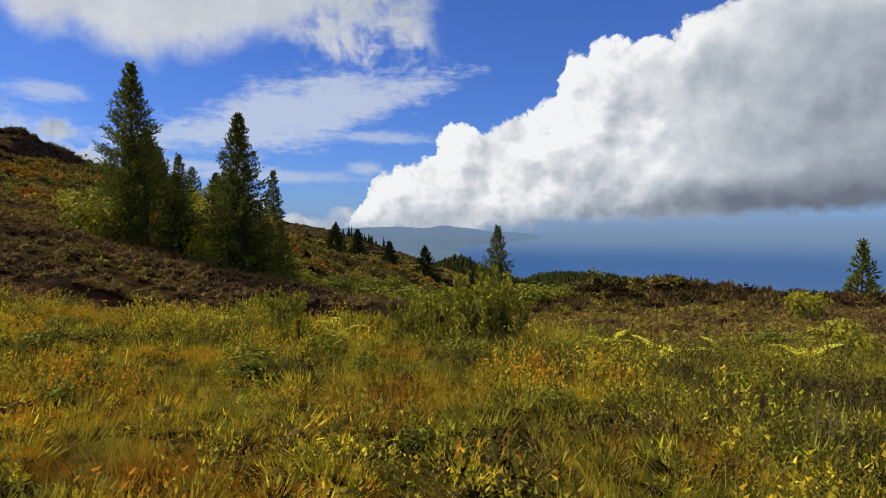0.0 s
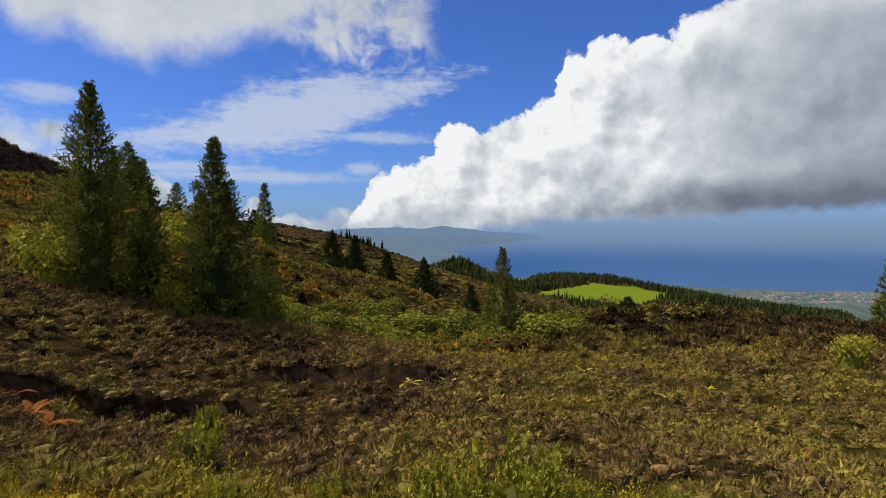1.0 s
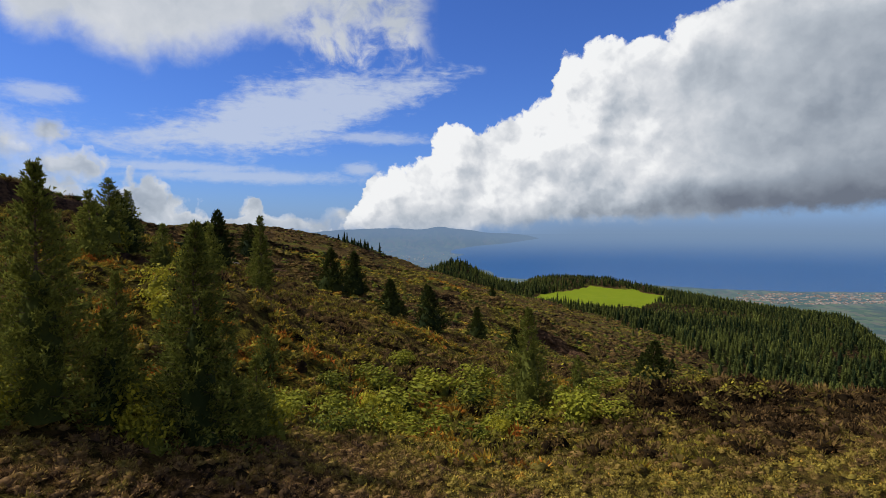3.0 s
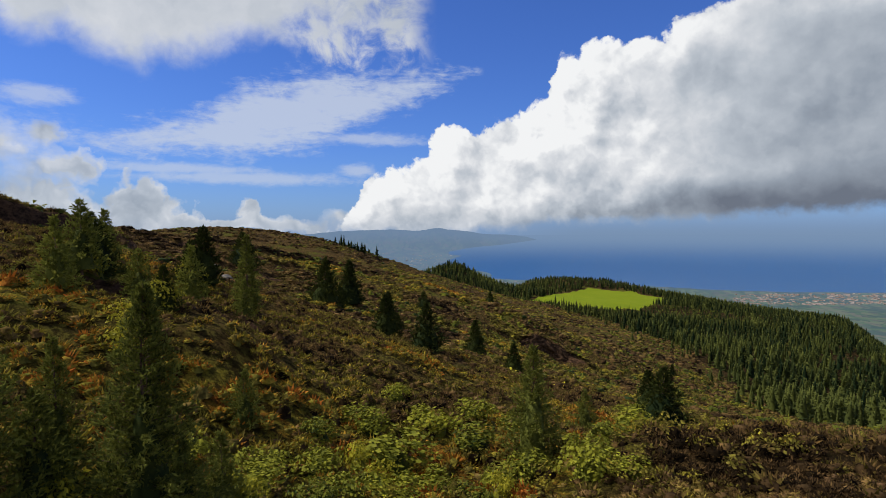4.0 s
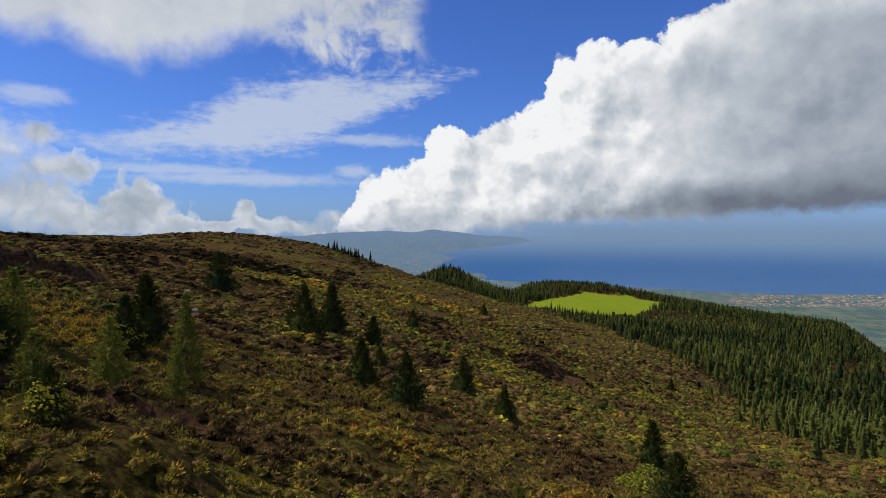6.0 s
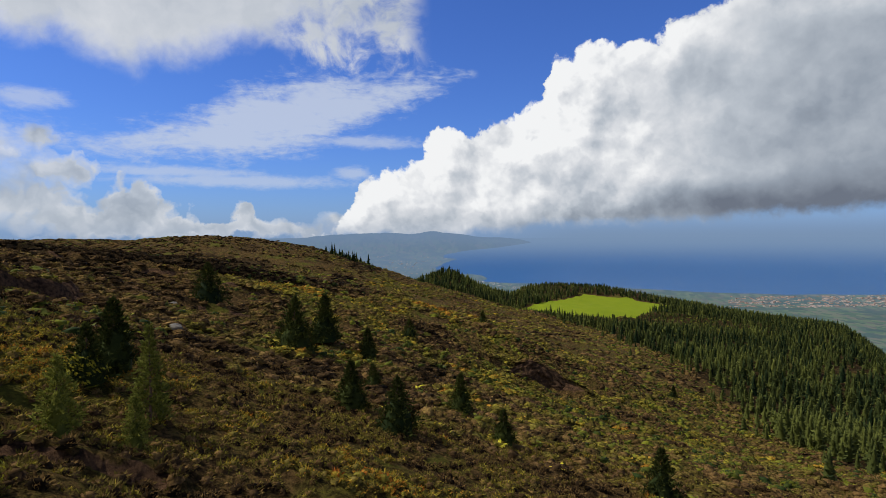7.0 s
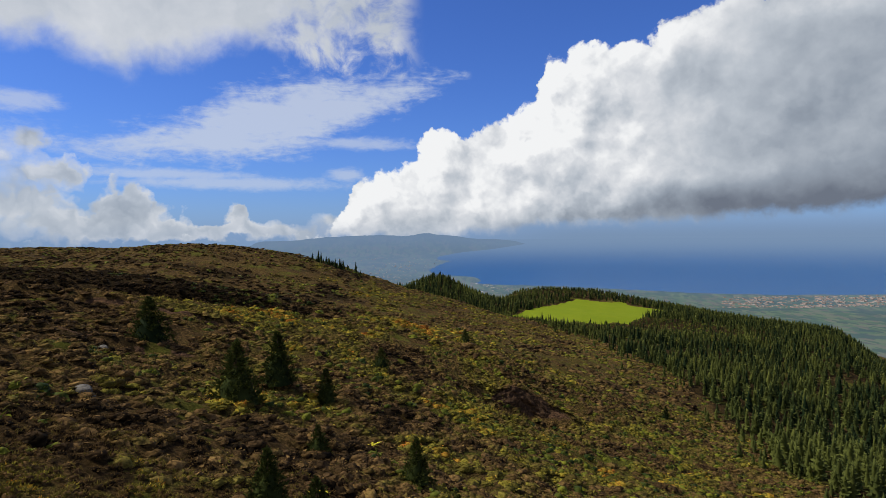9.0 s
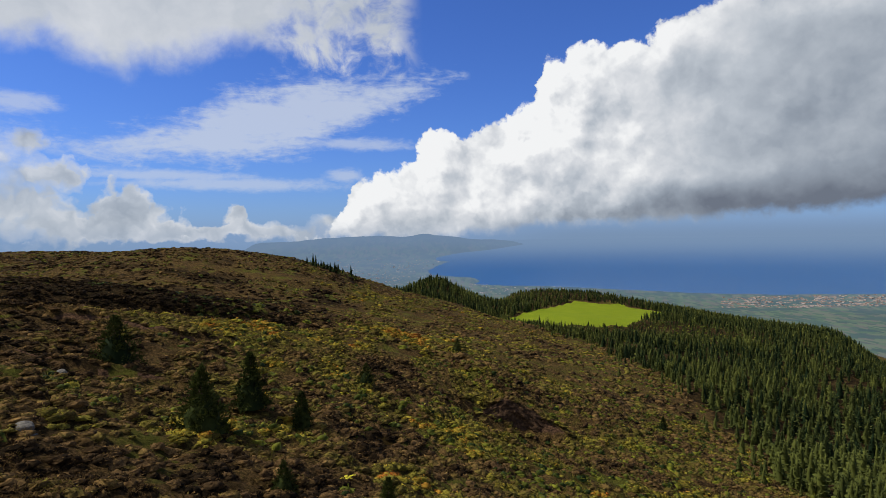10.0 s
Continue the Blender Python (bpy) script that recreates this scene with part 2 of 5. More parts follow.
# the colours of the heath, from dark heather to bright fern
HEATH = [(0.0, (0.015, 0.010, 0.005)), (0.16, (0.072, 0.043, 0.019)), (0.32, (0.140, 0.084, 0.030)), (0.46, (0.105, 0.078, 0.020)),
         (0.60, (0.122, 0.104, 0.019)), (0.74, (0.225, 0.184, 0.023)), (0.87, (0.300, 0.162, 0.022)), (1.0, (0.250, 0.080, 0.014))]
SHELF = [(0.0, (0.024, 0.015, 0.009)), (0.18, (0.112, 0.066, 0.032)), (0.36, (0.185, 0.112, 0.040)), (0.52, (0.165, 0.116, 0.030)),
         (0.68, (0.190, 0.148, 0.030)), (0.84, (0.300, 0.225, 0.040)), (1.0, (0.340, 0.170, 0.030))]
GRASSES = [(0.0, (0.030, 0.022, 0.010)), (0.2, (0.125, 0.082, 0.032)), (0.38, (0.150, 0.130, 0.018)), (0.55, (0.220, 0.205, 0.028)),
           (0.72, (0.440, 0.370, 0.028)), (0.87, (0.560, 0.370, 0.024)), (1.0, (0.480, 0.220, 0.018))]


def heath_material(name, hues, translucent=0.25, mottle_scale=2.6):
    """Leaves, needles and blades: hue by the plant's own tint, each leaf a little lighter or darker."""
    m, n, b = material(name, 0.95, 0.03)
    tint = n.add("ShaderNodeAttribute", attribute_name="tint").outputs["Fac"]
    geo = n.add("ShaderNodeNewGeometry")
    each = geo.outputs["Random Per Island"]
    patch = n.noise(geo.outputs["Position"], 0.9, 3.0, 0.6)
    t = n.math("ADD", tint, n.math("MULTIPLY", n.math("SUBTRACT", each, 0.5), 0.10))
    t = n.math("ADD", t, n.math("MULTIPLY", n.math("SUBTRACT", patch, 0.5), 0.30), clamp=True)
    col = n.ramp(t, hues)
    val = n.add("ShaderNodeHueSaturation")
    n.put(val.inputs["Color"], col)
    mottle = n.step(n.noise(geo.outputs["Position"], mottle_scale, 5.0, 0.7), 0.36, 0.64, 0.62, 1.38)
    n.put(val.inputs["Value"], n.math("MULTIPLY", n.math("MULTIPLY_ADD", each, 0.8, 0.62), mottle))
    n.put(b.inputs["Base Color"], val.outputs[0])
    out = [x for x in m.node_tree.nodes if x.type == "OUTPUT_MATERIAL"][0]
    tr = n.add("ShaderNodeBsdfTranslucent")
    n.put(tr.inputs[0], val.outputs[0])
    mixer = n.add("ShaderNodeMixShader")
    mixer.inputs[0].default_value = translucent
    n.put(mixer.inputs[1], b.outputs[0])
    n.put(mixer.inputs[2], tr.outputs[0])
    n.put(out.inputs[0], mixer.outputs[0])
    return m


def leaf_material(name, dark, light, rough=0.6, per_object=0.0, translucent=0.2):
    m, n, b = material(name, rough, 0.05)
    geo = n.add("ShaderNodeNewGeometry")
    each = geo.outputs["Random Per Island"]
    f = n.math("ADD", n.math("MULTIPLY", each, 0.6), n.math("MULTIPLY", n.noise(geo.outputs["Position"], 0.7, 3.0), 0.55))
    f = n.math("ADD", f, n.math("MULTIPLY", n.math("SUBTRACT", n.noise(geo.outputs["Position"], 4.0, 4.0, 0.7), 0.5), 0.5))
    if per_object:
        r = n.add("ShaderNodeObjectInfo").outputs["Random"]
        f = n.math("ADD", f, n.math("MULTIPLY", n.math("SUBTRACT", r, 0.5), per_object))
    own = n.add("ShaderNodeAttribute", attribute_name="tint").outputs["Fac"]
    f = n.math("ADD", f, n.math("MULTIPLY", n.math("SUBTRACT", own, 0.5), 0.9))
    col = n.mix(n.math("MULTIPLY", f, 1.0, clamp=True), dark, light)
    n.put(b.inputs["Base Color"], col)
    out = [x for x in m.node_tree.nodes if x.type == "OUTPUT_MATERIAL"][0]
    tr = n.add("ShaderNodeBsdfTranslucent")
    n.put(tr.inputs[0], col)
    mixer = n.add("ShaderNodeMixShader")
    mixer.inputs[0].default_value = translucent
    n.put(mixer.inputs[1], b.outputs[0])
    n.put(mixer.inputs[2], tr.outputs[0])
    n.put(out.inputs[0], mixer.outputs[0])
    return m


def bark_material():
    m, n, b = material("bark", 0.95)
    p = n.add("ShaderNodeMapping")
    n.put(p.inputs["Vector"], position(n))
    p.inputs["Scale"].default_value = (9, 9, 1.5)
    g = n.noise(p.outputs[0], 2.0, 5.0, 0.65)
    n.put(b.inputs["Base Color"], n.mix(g, (0.045, 0.028, 0.020), (0.16, 0.105, 0.075)))
    bump(n, b, g, 0.7, 0.02)
    return m


def ground_material():
    """Heath soil: dark peat, moss, dry grass and litter in patches of several sizes."""
    m, n, b = material("heath_ground", 1.0, 0.02)
    p = position(n)
    wide = n.noise(p, 0.035, 4.0, 0.55)
    mid = n.noise(p, 0.22, 5.0, 0.6)
    small = n.noise(p, 1.4, 6.0, 0.65)
    grain = n.noise(p, 9.0, 6.0, 0.7)
    t = n.math("ADD", n.math("MULTIPLY", wide, 0.5), n.math("MULTIPLY", mid, 0.5))
    t = n.math("ADD", t, n.math("MULTIPLY", small, 0.45))
    tint = n.add("ShaderNodeAttribute", attribute_name="tint").outputs["Fac"]
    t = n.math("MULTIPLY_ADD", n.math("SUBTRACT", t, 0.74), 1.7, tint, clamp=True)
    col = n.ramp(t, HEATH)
    # shade in the gaps between low plants, painted as dark specks, large far off and small near by
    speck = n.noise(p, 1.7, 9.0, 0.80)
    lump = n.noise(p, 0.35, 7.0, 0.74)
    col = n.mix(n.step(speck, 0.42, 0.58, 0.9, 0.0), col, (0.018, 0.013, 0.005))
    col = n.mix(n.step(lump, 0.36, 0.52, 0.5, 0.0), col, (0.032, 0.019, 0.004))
    col = n.mix(n.step(grain, 0.56, 0.75, 0.0, 0.3), col, (0.32, 0.22, 0.05))
    # evergreen patches, and bare earth on the cut faces
    bushy = n.noise(p, 0.045, 6.0, 0.68)
    col = n.mix(n.step(bushy, 0.54, 0.62, 0.0, 0.75), col, n.mix(small, (0.030, 0.036, 0.008), (0.115, 0.115, 0.016)))
    earth = n.add("ShaderNodeAttribute", attribute_name="earth").outputs["Fac"]
    clod = n.noise(n.vec("MULTIPLY", p, (1, 1, 2.5)), 0.9, 7.0, 0.7)
    col = n.mix(n.step(n.math("ADD", earth, n.math("MULTIPLY", clod, 0.5)), 0.62, 0.80), col, n.mix(n.step(clod, 0.35, 0.65), (0.026, 0.016, 0.011), (0.125, 0.070, 0.038)))
    pasture = n.add("ShaderNodeAttribute", attribute_name="pasture").outputs["Fac"]
    sward = n.mix(n.noise(p, 0.06, 4.0, 0.6), (0.115, 0.165, 0.010), (0.185, 0.220, 0.014))
    col = n.mix(n.step(pasture, 0.45, 0.55), col, sward)
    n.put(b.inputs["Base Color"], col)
    h = n.math("ADD", n.math("MULTIPLY", small, 0.7), n.math("MULTIPLY", grain, 0.3))
    bump(n, b, n.math("ADD", h, speck), 1.0, 0.6)
    return m


def far_land_material():
    """The coastal plain far below, its haze painted as a blue glow over the land."""
    m, n, b = material("far_land", 1.0, 0.0)
    p = position(n)
    cells = n.add("ShaderNodeTexVoronoi")
    squash = n.vec("MULTIPLY", p, (1.0, 0.45, 0.0))
    n.put(cells.inputs["Vector"], squash)
    cells.inputs["Scale"].default_value = 0.045
    sep = n.add("ShaderNodeSeparateColor")
    n.put(sep.inputs[0], cells.outputs["Color"])
    field = n.ramp(sep.outputs[0], [(0.0, (0.030, 0.048, 0.022)), (0.3, (0.060, 0.095, 0.034)), (0.6, (0.095, 0.120, 0.050)), (0.85, (0.110, 0.095, 0.060)), (1.0, (0.046, 0.058, 0.034))])
    wood = n.step(n.noise(p, 0.006, 4.0, 0.6), 0.48, 0.6)
    col = n.mix(n.math("MULTIPLY", wood, 0.8), field, (0.03, 0.055, 0.035))
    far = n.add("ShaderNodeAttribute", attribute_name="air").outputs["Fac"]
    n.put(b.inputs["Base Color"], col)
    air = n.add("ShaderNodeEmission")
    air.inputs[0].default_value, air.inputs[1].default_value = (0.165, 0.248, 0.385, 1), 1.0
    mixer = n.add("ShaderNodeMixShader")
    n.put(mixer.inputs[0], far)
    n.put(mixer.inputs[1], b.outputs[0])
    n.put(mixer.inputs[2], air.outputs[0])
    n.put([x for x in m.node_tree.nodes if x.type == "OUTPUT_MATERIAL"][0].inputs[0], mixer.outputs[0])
    return m


def sea_material():
    m, n, b = material("sea_water", 0.35, 0.3)
    p = position(n)
    swell = n.noise(n.vec("MULTIPLY", p, (1.0, 0.35, 1.0)), 0.004, 5.0, 0.6)
    n.put(b.inputs["Base Color"], n.mix(swell, (0.008, 0.062, 0.175), (0.012, 0.074, 0.205)))
    ripple = n.noise(n.vec("MULTIPLY", p, (1.0, 0.4, 1.0)), 0.25, 6.0, 0.7)
    bump(n, b, ripple, 0.5, 1.2)
    # haze painted as a pale blue glow on the far water
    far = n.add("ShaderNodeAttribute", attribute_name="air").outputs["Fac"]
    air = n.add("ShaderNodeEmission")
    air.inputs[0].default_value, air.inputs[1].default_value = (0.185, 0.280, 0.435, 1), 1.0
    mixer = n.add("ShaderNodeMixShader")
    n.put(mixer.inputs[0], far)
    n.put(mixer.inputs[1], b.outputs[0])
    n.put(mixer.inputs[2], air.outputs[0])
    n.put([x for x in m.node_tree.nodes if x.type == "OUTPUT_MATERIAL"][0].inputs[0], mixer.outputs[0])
    return m


HEATHER = heath_material("heath_leaves", HEATH)
SHELF_HEATH = heath_material("shelf_heath", SHELF, 0.2, 6.0)
MOSS = heath_material("hill_grass", GRASSES, 0.3, 9.0)
CEDAR = leaf_material("cedar_needles", (0.032, 0.046, 0.014), (0.255, 0.262, 0.046), 0.7, 0.25, 0.35)
CEDAR_DARK = leaf_material("dark_cedar_needles", (0.010, 0.018, 0.006), (0.074, 0.086, 0.018), 0.8, 0.3, 0.15)
CEDAR_FAR = leaf_material("plantation_needles", (0.014, 0.026, 0.011), (0.124, 0.136, 0.030), 0.9, 0.4, 0.25)
LAUREL = leaf_material("laurel_leaves", (0.022, 0.036, 0.008), (0.260, 0.255, 0.024), 0.65, 0.5)
FERN = leaf_material("fern_leaflets", (0.600, 0.540, 0.026), (0.800, 0.720, 0.070), 0.6, 0.2, 0.25)
RUST = leaf_material("dead_bracken", (0.28, 0.085, 0.02), (0.46, 0.17, 0.035), 0.8, 0.3, 0.3)
OLIVE = leaf_material("tree_heath_shoots", (0.085, 0.075, 0.016), (0.34, 0.32, 0.030), 0.7, 0.3, 0.25)
SPRING = leaf_material("young_leaves", (0.120, 0.125, 0.016), (0.42, 0.37, 0.030), 0.5, 0.3, 0.35)
BARK = bark_material()
SOIL = ground_material()
def stone_material():
    m, n, b = material("weathered_stone", 0.9)
    g = n.noise(position(n), 3.0, 7.0, 0.7)
    n.put(b.inputs["Base Color"], n.ramp(g, [(0.3, (0.04, 0.036, 0.03)), (0.5, (0.10, 0.09, 0.075)), (0.7, (0.19, 0.17, 0.14))]))
    bump(n, b, g, 0.8, 0.08)
    return m


def scar_material():
    """Bare volcanic earth: dark layers with a paler washed face."""
    m, n, b = material("torn_earth", 1.0, 0.02)
    p = position(n)
    layers = n.noise(n.vec("MULTIPLY", p, (0.25, 0.25, 1.6)), 0.9, 6.0, 0.65)
    clod = n.noise(p, 1.3, 7.0, 0.72)
    col = n.ramp(n.math("MULTIPLY_ADD", clod, 0.6, n.math("MULTIPLY", layers, 0.5)), [(0.35, (0.016, 0.011, 0.008)), (0.55, (0.050, 0.030, 0.018)), (0.72, (0.135, 0.078, 0.042))])
    n.put(b.inputs["Base Color"], col)
    bump(n, b, clod, 1.0, 0.5)
    return m


SCAR = scar_material()
STONE = stone_material()
TOWN = leaf_material("town_walls", (0.20, 0.15, 0.13), (0.40, 0.39, 0.38), 0.9, 0.0, 0.0)
# bay and shore houses: base colour paled to stand in for haze
TOWN_FAR = leaf_material("haze_paled_walls", (0.25, 0.24, 0.26), (0.50, 0.49, 0.50), 0.9, 0.0, 0.0)
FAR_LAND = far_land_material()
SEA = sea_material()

# ---- the lie of the land ----
# slope of the land from the foot of the view, by bearing (columns, spread 0.4 apart) and by distance (rows, each 1.43 times farther)
SLOPES = np.array([
    (0.456, 0.336, 0.225, 0.143, 0.08, 0.057, 0.059),
    (0.441, 0.291, 0.088, 0.009, 0.013, -0.003, -0.018),
    (0.423, 0.241, 0.008, 0.069, 0.022, -0.058, -0.107),
    (0.42, 0.155, 0.089, -0.012, -0.056, -0.105, -0.218),
    (0.469, 0.112, 0.116, -0.12, 0.073, -0.156, -0.374),
    (0.475, 0.168, 0.118, -0.051, -0.191, -0.209, -0.667),
    (0.351, 0.205, 0.016, -0.079, -0.192, -0.099, -1.262),
    (0.176, 0.094, 0.049, -0.092, -0.266, -0.108, -0.953),
    (0.082, 0.007, 0.051, -0.012, -0.238, -0.322, -0.501),
    (0.128, -0.006, -0.056, -0.097, -0.15, -0.238, -0.379),
    (0.216, -0.065, 0.094, -0.074, -0.186, -0.116, -0.382),
    (0.252, -0.019, 0.037, -0.101, -0.026, -0.136, -0.375),
    (0.258, 0.03, -0.128, -0.123, -0.12, -0.298, -0.306),
])
SWELLS = [(0, 14, 9, 5, -0.2), (-5, 24, 5, 5, -1.7), (8, 26, 6, 6, -0.7), (-10, 27, 4, 5, -0.1), (-10, 41, 6, 5, -0.7), (0, 46, 6, 5, -1.2), (5, 49, 5, 5, 0.3), (14, 47, 6, 4, 1.4), (-14, 53, 5, 6, 1.9), (210, 960, 150, 75, 22.4), (210, 880, 130, 60, -1.1), (200, 780, 120, 60, -8), (100, 720, 50, 60, -12.2), (200, 660, 120, 60, -11.4), (20, 890, 110, 130, 5.9), (400, 800, 180, 150, -16.8), (18, 885, 38, 60, 26), (108, 960, 24, 90, -14), (-105, 640, 95, 110, 10), (-310, 640, 80, 140, -8), (-5.5, 69, 5, 5, 1.3), (-21, 52, 6, 7, 1.2), (35, 204, 14, 9, -11.0), (37, 224, 16, 12, -5.0), (-48, 130, 12, 12, 1.5), (8, 44.5, 6, 4, 0.7), (102, 165, 36, 36, -6), (76, 118, 22, 24, -2.5)]
RNG = np.random.default_rng(7)
LATTICE = RNG.random((256, 256))


def value_noise(x, y):
    xi, yi = np.floor(x).astype(int), np.floor(y).astype(int)
    fx, fy = x - xi, y - yi
    fx, fy = fx * fx * (3 - 2 * fx), fy * fy * (3 - 2 * fy)
    a, b = LATTICE[xi % 256, yi % 256], LATTICE[(xi + 1) % 256, yi % 256]
    c, d = LATTICE[xi % 256, (yi + 1) % 256], LATTICE[(xi + 1) % 256, (yi + 1) % 256]
    return (a * (1 - fx) + b * fx) * (1 - fy) + (c * (1 - fx) + d * fx) * fy


def fbm(x, y, octaves=4, gain=0.5):
    total, amp, norm = 0.0, 1.0, 0.0
    for k in range(octaves):
        total = total + amp * value_noise(x * 2 ** k + 17.3 * k, y * 2 ** k - 9.1 * k)
        norm, amp = norm + amp, amp * gain
    return total / norm


def smooth(x, lo, hi):
    t = np.clip((x - lo) / (hi - lo), 0, 1)
    return t * t * (3 - 2 * t)


def spline(t):
    t = np.abs(t)
    return np.where(t < 1, 2 / 3 - t * t + t ** 3 / 2, np.where(t < 2, (2 - t) ** 3 / 6, 0))


# cut edges of old tracks and a landslip: from, to, height
CUTS = [((-9.0, 21.8), (-4.4, 26.0), 0.42), ((-5.2, 27.6), (0.2, 28.7), 0.42), ((24, 212), (48, 217), 6.5), ((-95, 168), (-36, 186), 1.6), ((-60, 138), (-30, 150), 1.2), ((-25, 57), (-12, 62), 0.8), ((-40, 66), (-52, 122), 2.6)]


def cut_edges(x, y):
    """The rise behind each cut edge, and how bare its face is."""
    rise, bare = np.zeros_like(x), np.zeros_like(x)
    for (ax, ay), (bx, by), h in CUTS:
        length, k = math.hypot(bx - ax, by - ay), max(h, 0.4) * (1 if h < 0.6 else 1.5)
        tx, ty = (bx - ax) / length, (by - ay) / length
        s = (x - ax) * tx + (y - ay) * ty + k * (fbm(x * 0.5 / k, y * 0.5 / k, 2) - 0.5)
        d = -(x - ax) * ty + (y - ay) * tx + 2.2 * k * (fbm(x * 0.35 / k + 5, y * 0.35 / k, 3) - 0.5)
        window = smooth(s, -0.6 * k, 1.2 * k) * (1 - smooth(s, length - 1.2 * k, length + 0.6 * k))
        rise = rise + h * smooth(d, -0.10 * k, 0.32 * k) * np.exp(-np.maximum(d, 0) / (5.0 * k)) * window
        bare = np.maximum(bare, np.exp(-((d - 0.08 * k) / (0.34 * k)) ** 2) * window)
    return rise, bare


def ravine(x, y):
    """Along and across the ravine behind the lit crest of the near slope."""
    wob = 8 * (fbm(x * 0.05 + 2, y * 0.05, 3) - 0.5)
    return (x + 77) * 0.745 + (y - 187) * 0.667, (x + 77) * -0.667 + (y - 187) * 0.745 + wob


def land(x, y):
    """The height of the bare land."""
    x, y = np.asarray(x, float), np.asarray(y, float)
    deep = np.maximum(y, -4) + 20
    u, v = np.clip(x / deep, -1.3, 1.3), np.log(np.minimum(deep, 1250.0))
    z = np.zeros_like(x)
    for j, row in enumerate(SLOPES):
        wv = spline((v - 2.75) / 0.36 - j)
        for i, s in enumerate(row):
            if s:
                z = z + s * wv * spline((u + 1.2) / 0.4 - i) * deep
    for a, b, c, d, h in SWELLS:
        z = z + h * np.exp(-((x - a) / c) ** 2 - ((y - b) / d) ** 2)
    z = z + cut_edges(x, y)[0]
    s, d = ravine(x, y)
    z = z - 7 * np.exp(-((d - 14) / 10) ** 2) * smooth(s, -70, -20) * (1 - smooth(s, 60, 105))
    r = np.hypot(x, y - 10)
    z = z + (fbm(x * 0.9, y * 0.9, 4) - 0.5) * 0.34 * smooth(r, 2, 8)
    z = z + (fbm(x * 0.23 + 40, y * 0.23, 3) - 0.5) * (1.3 * smooth(r, 15, 60) + 1.6 * smooth(r, 60, 120) * (1 - 0.9 * pasture(x, y)))
    z = z + (fbm(x * 0.05 + 3, y * 0.05 + 8, 4) - 0.5) * 3.0 * smooth(r, 70, 260) * (1 - 0.6 * pasture(x, y))
    # the wooded hill falls away to the side
    z = z - 36 * smooth(x / (y + 20), 0.63, 0.77) * smooth(y, 380, 620)
    # down to the coastal plain behind the wooded hills
    return np.maximum(z + (SEA_LEVEL + 4 - z) * smooth(y, 1130, 2300), SEA_LEVEL + 3)


def pasture(x, y):
    """1 on the mown field on the far hill."""
    low = np.interp(x, [56, 130, 225, 332], [690, 676, 686, 826])
    high = np.interp(x, [56, 100, 150, 226, 280, 332], [694, 726, 800, 888, 878, 842])
    wob = 5 * (fbm(x * 0.05, y * 0.05, 2) - 0.5)
    return smooth(y + wob, low - 1, low + 3) * (1 - smooth(y + wob, high - 3, high + 1)) * (x > 56) * (x < 332)


# The sea lies level up to 3 km; beyond that its sheet is drawn nearer, each ring at its true dip below the level of the eye.
SEA_LEVEL = -330.0


def sea_height(r):
    dip = 0.115 + (0.0105 - 0.115) * np.clip((r - 3000) / 1880, 0, 1)
    return np.where(r < 3000, SEA_LEVEL, 15 - r * dip)


def sheet(name, x, y, z, mat, closed, attributes=None):
    """A mesh from a grid of places."""
    rows, cols = x.shape
    co = np.stack([x, y, z], -1).reshape(-1, 3)
    i = np.arange(rows * cols).reshape(rows, cols)
    nxt = np.roll(i, -1, 1) if closed else i[:, 1:]
    cur = i if closed else i[:, :-1]
    quads = np.stack([cur[:-1], nxt[:-1], nxt[1:], cur[1:]], -1).reshape(-1, 4)
    me = bpy.data.meshes.new(name)
    me.vertices.add(len(co))
    me.vertices.foreach_set("co", co.ravel())
    me.loops.add(quads.size)
    me.loops.foreach_set("vertex_index", quads.ravel().astype(np.int32))
    me.polygons.add(len(quads))
    me.polygons.foreach_set("loop_start", np.arange(0, quads.size, 4, dtype=np.int32))
    me.polygons.foreach_set("use_smooth", np.ones(len(quads), bool))
    me.update(calc_edges=True)
    me.validate()
    me.materials.append(mat)
    for key, values in (attributes or {}).items():
        me.attributes.new(key, "FLOAT", "POINT").data.foreach_set("value", np.asarray(values, np.float32).ravel())
    return new(name, me)


def far_shade(x, y):
    """1 where the slope across the ravine is coloured dark, as under cloud shade."""
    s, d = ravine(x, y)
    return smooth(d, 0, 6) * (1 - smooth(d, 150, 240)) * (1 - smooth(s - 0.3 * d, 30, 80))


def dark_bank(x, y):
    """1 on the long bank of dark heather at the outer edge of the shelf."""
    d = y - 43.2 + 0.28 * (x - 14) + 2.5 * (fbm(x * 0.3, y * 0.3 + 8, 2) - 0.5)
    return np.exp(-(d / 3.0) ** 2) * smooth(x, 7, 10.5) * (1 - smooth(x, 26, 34))


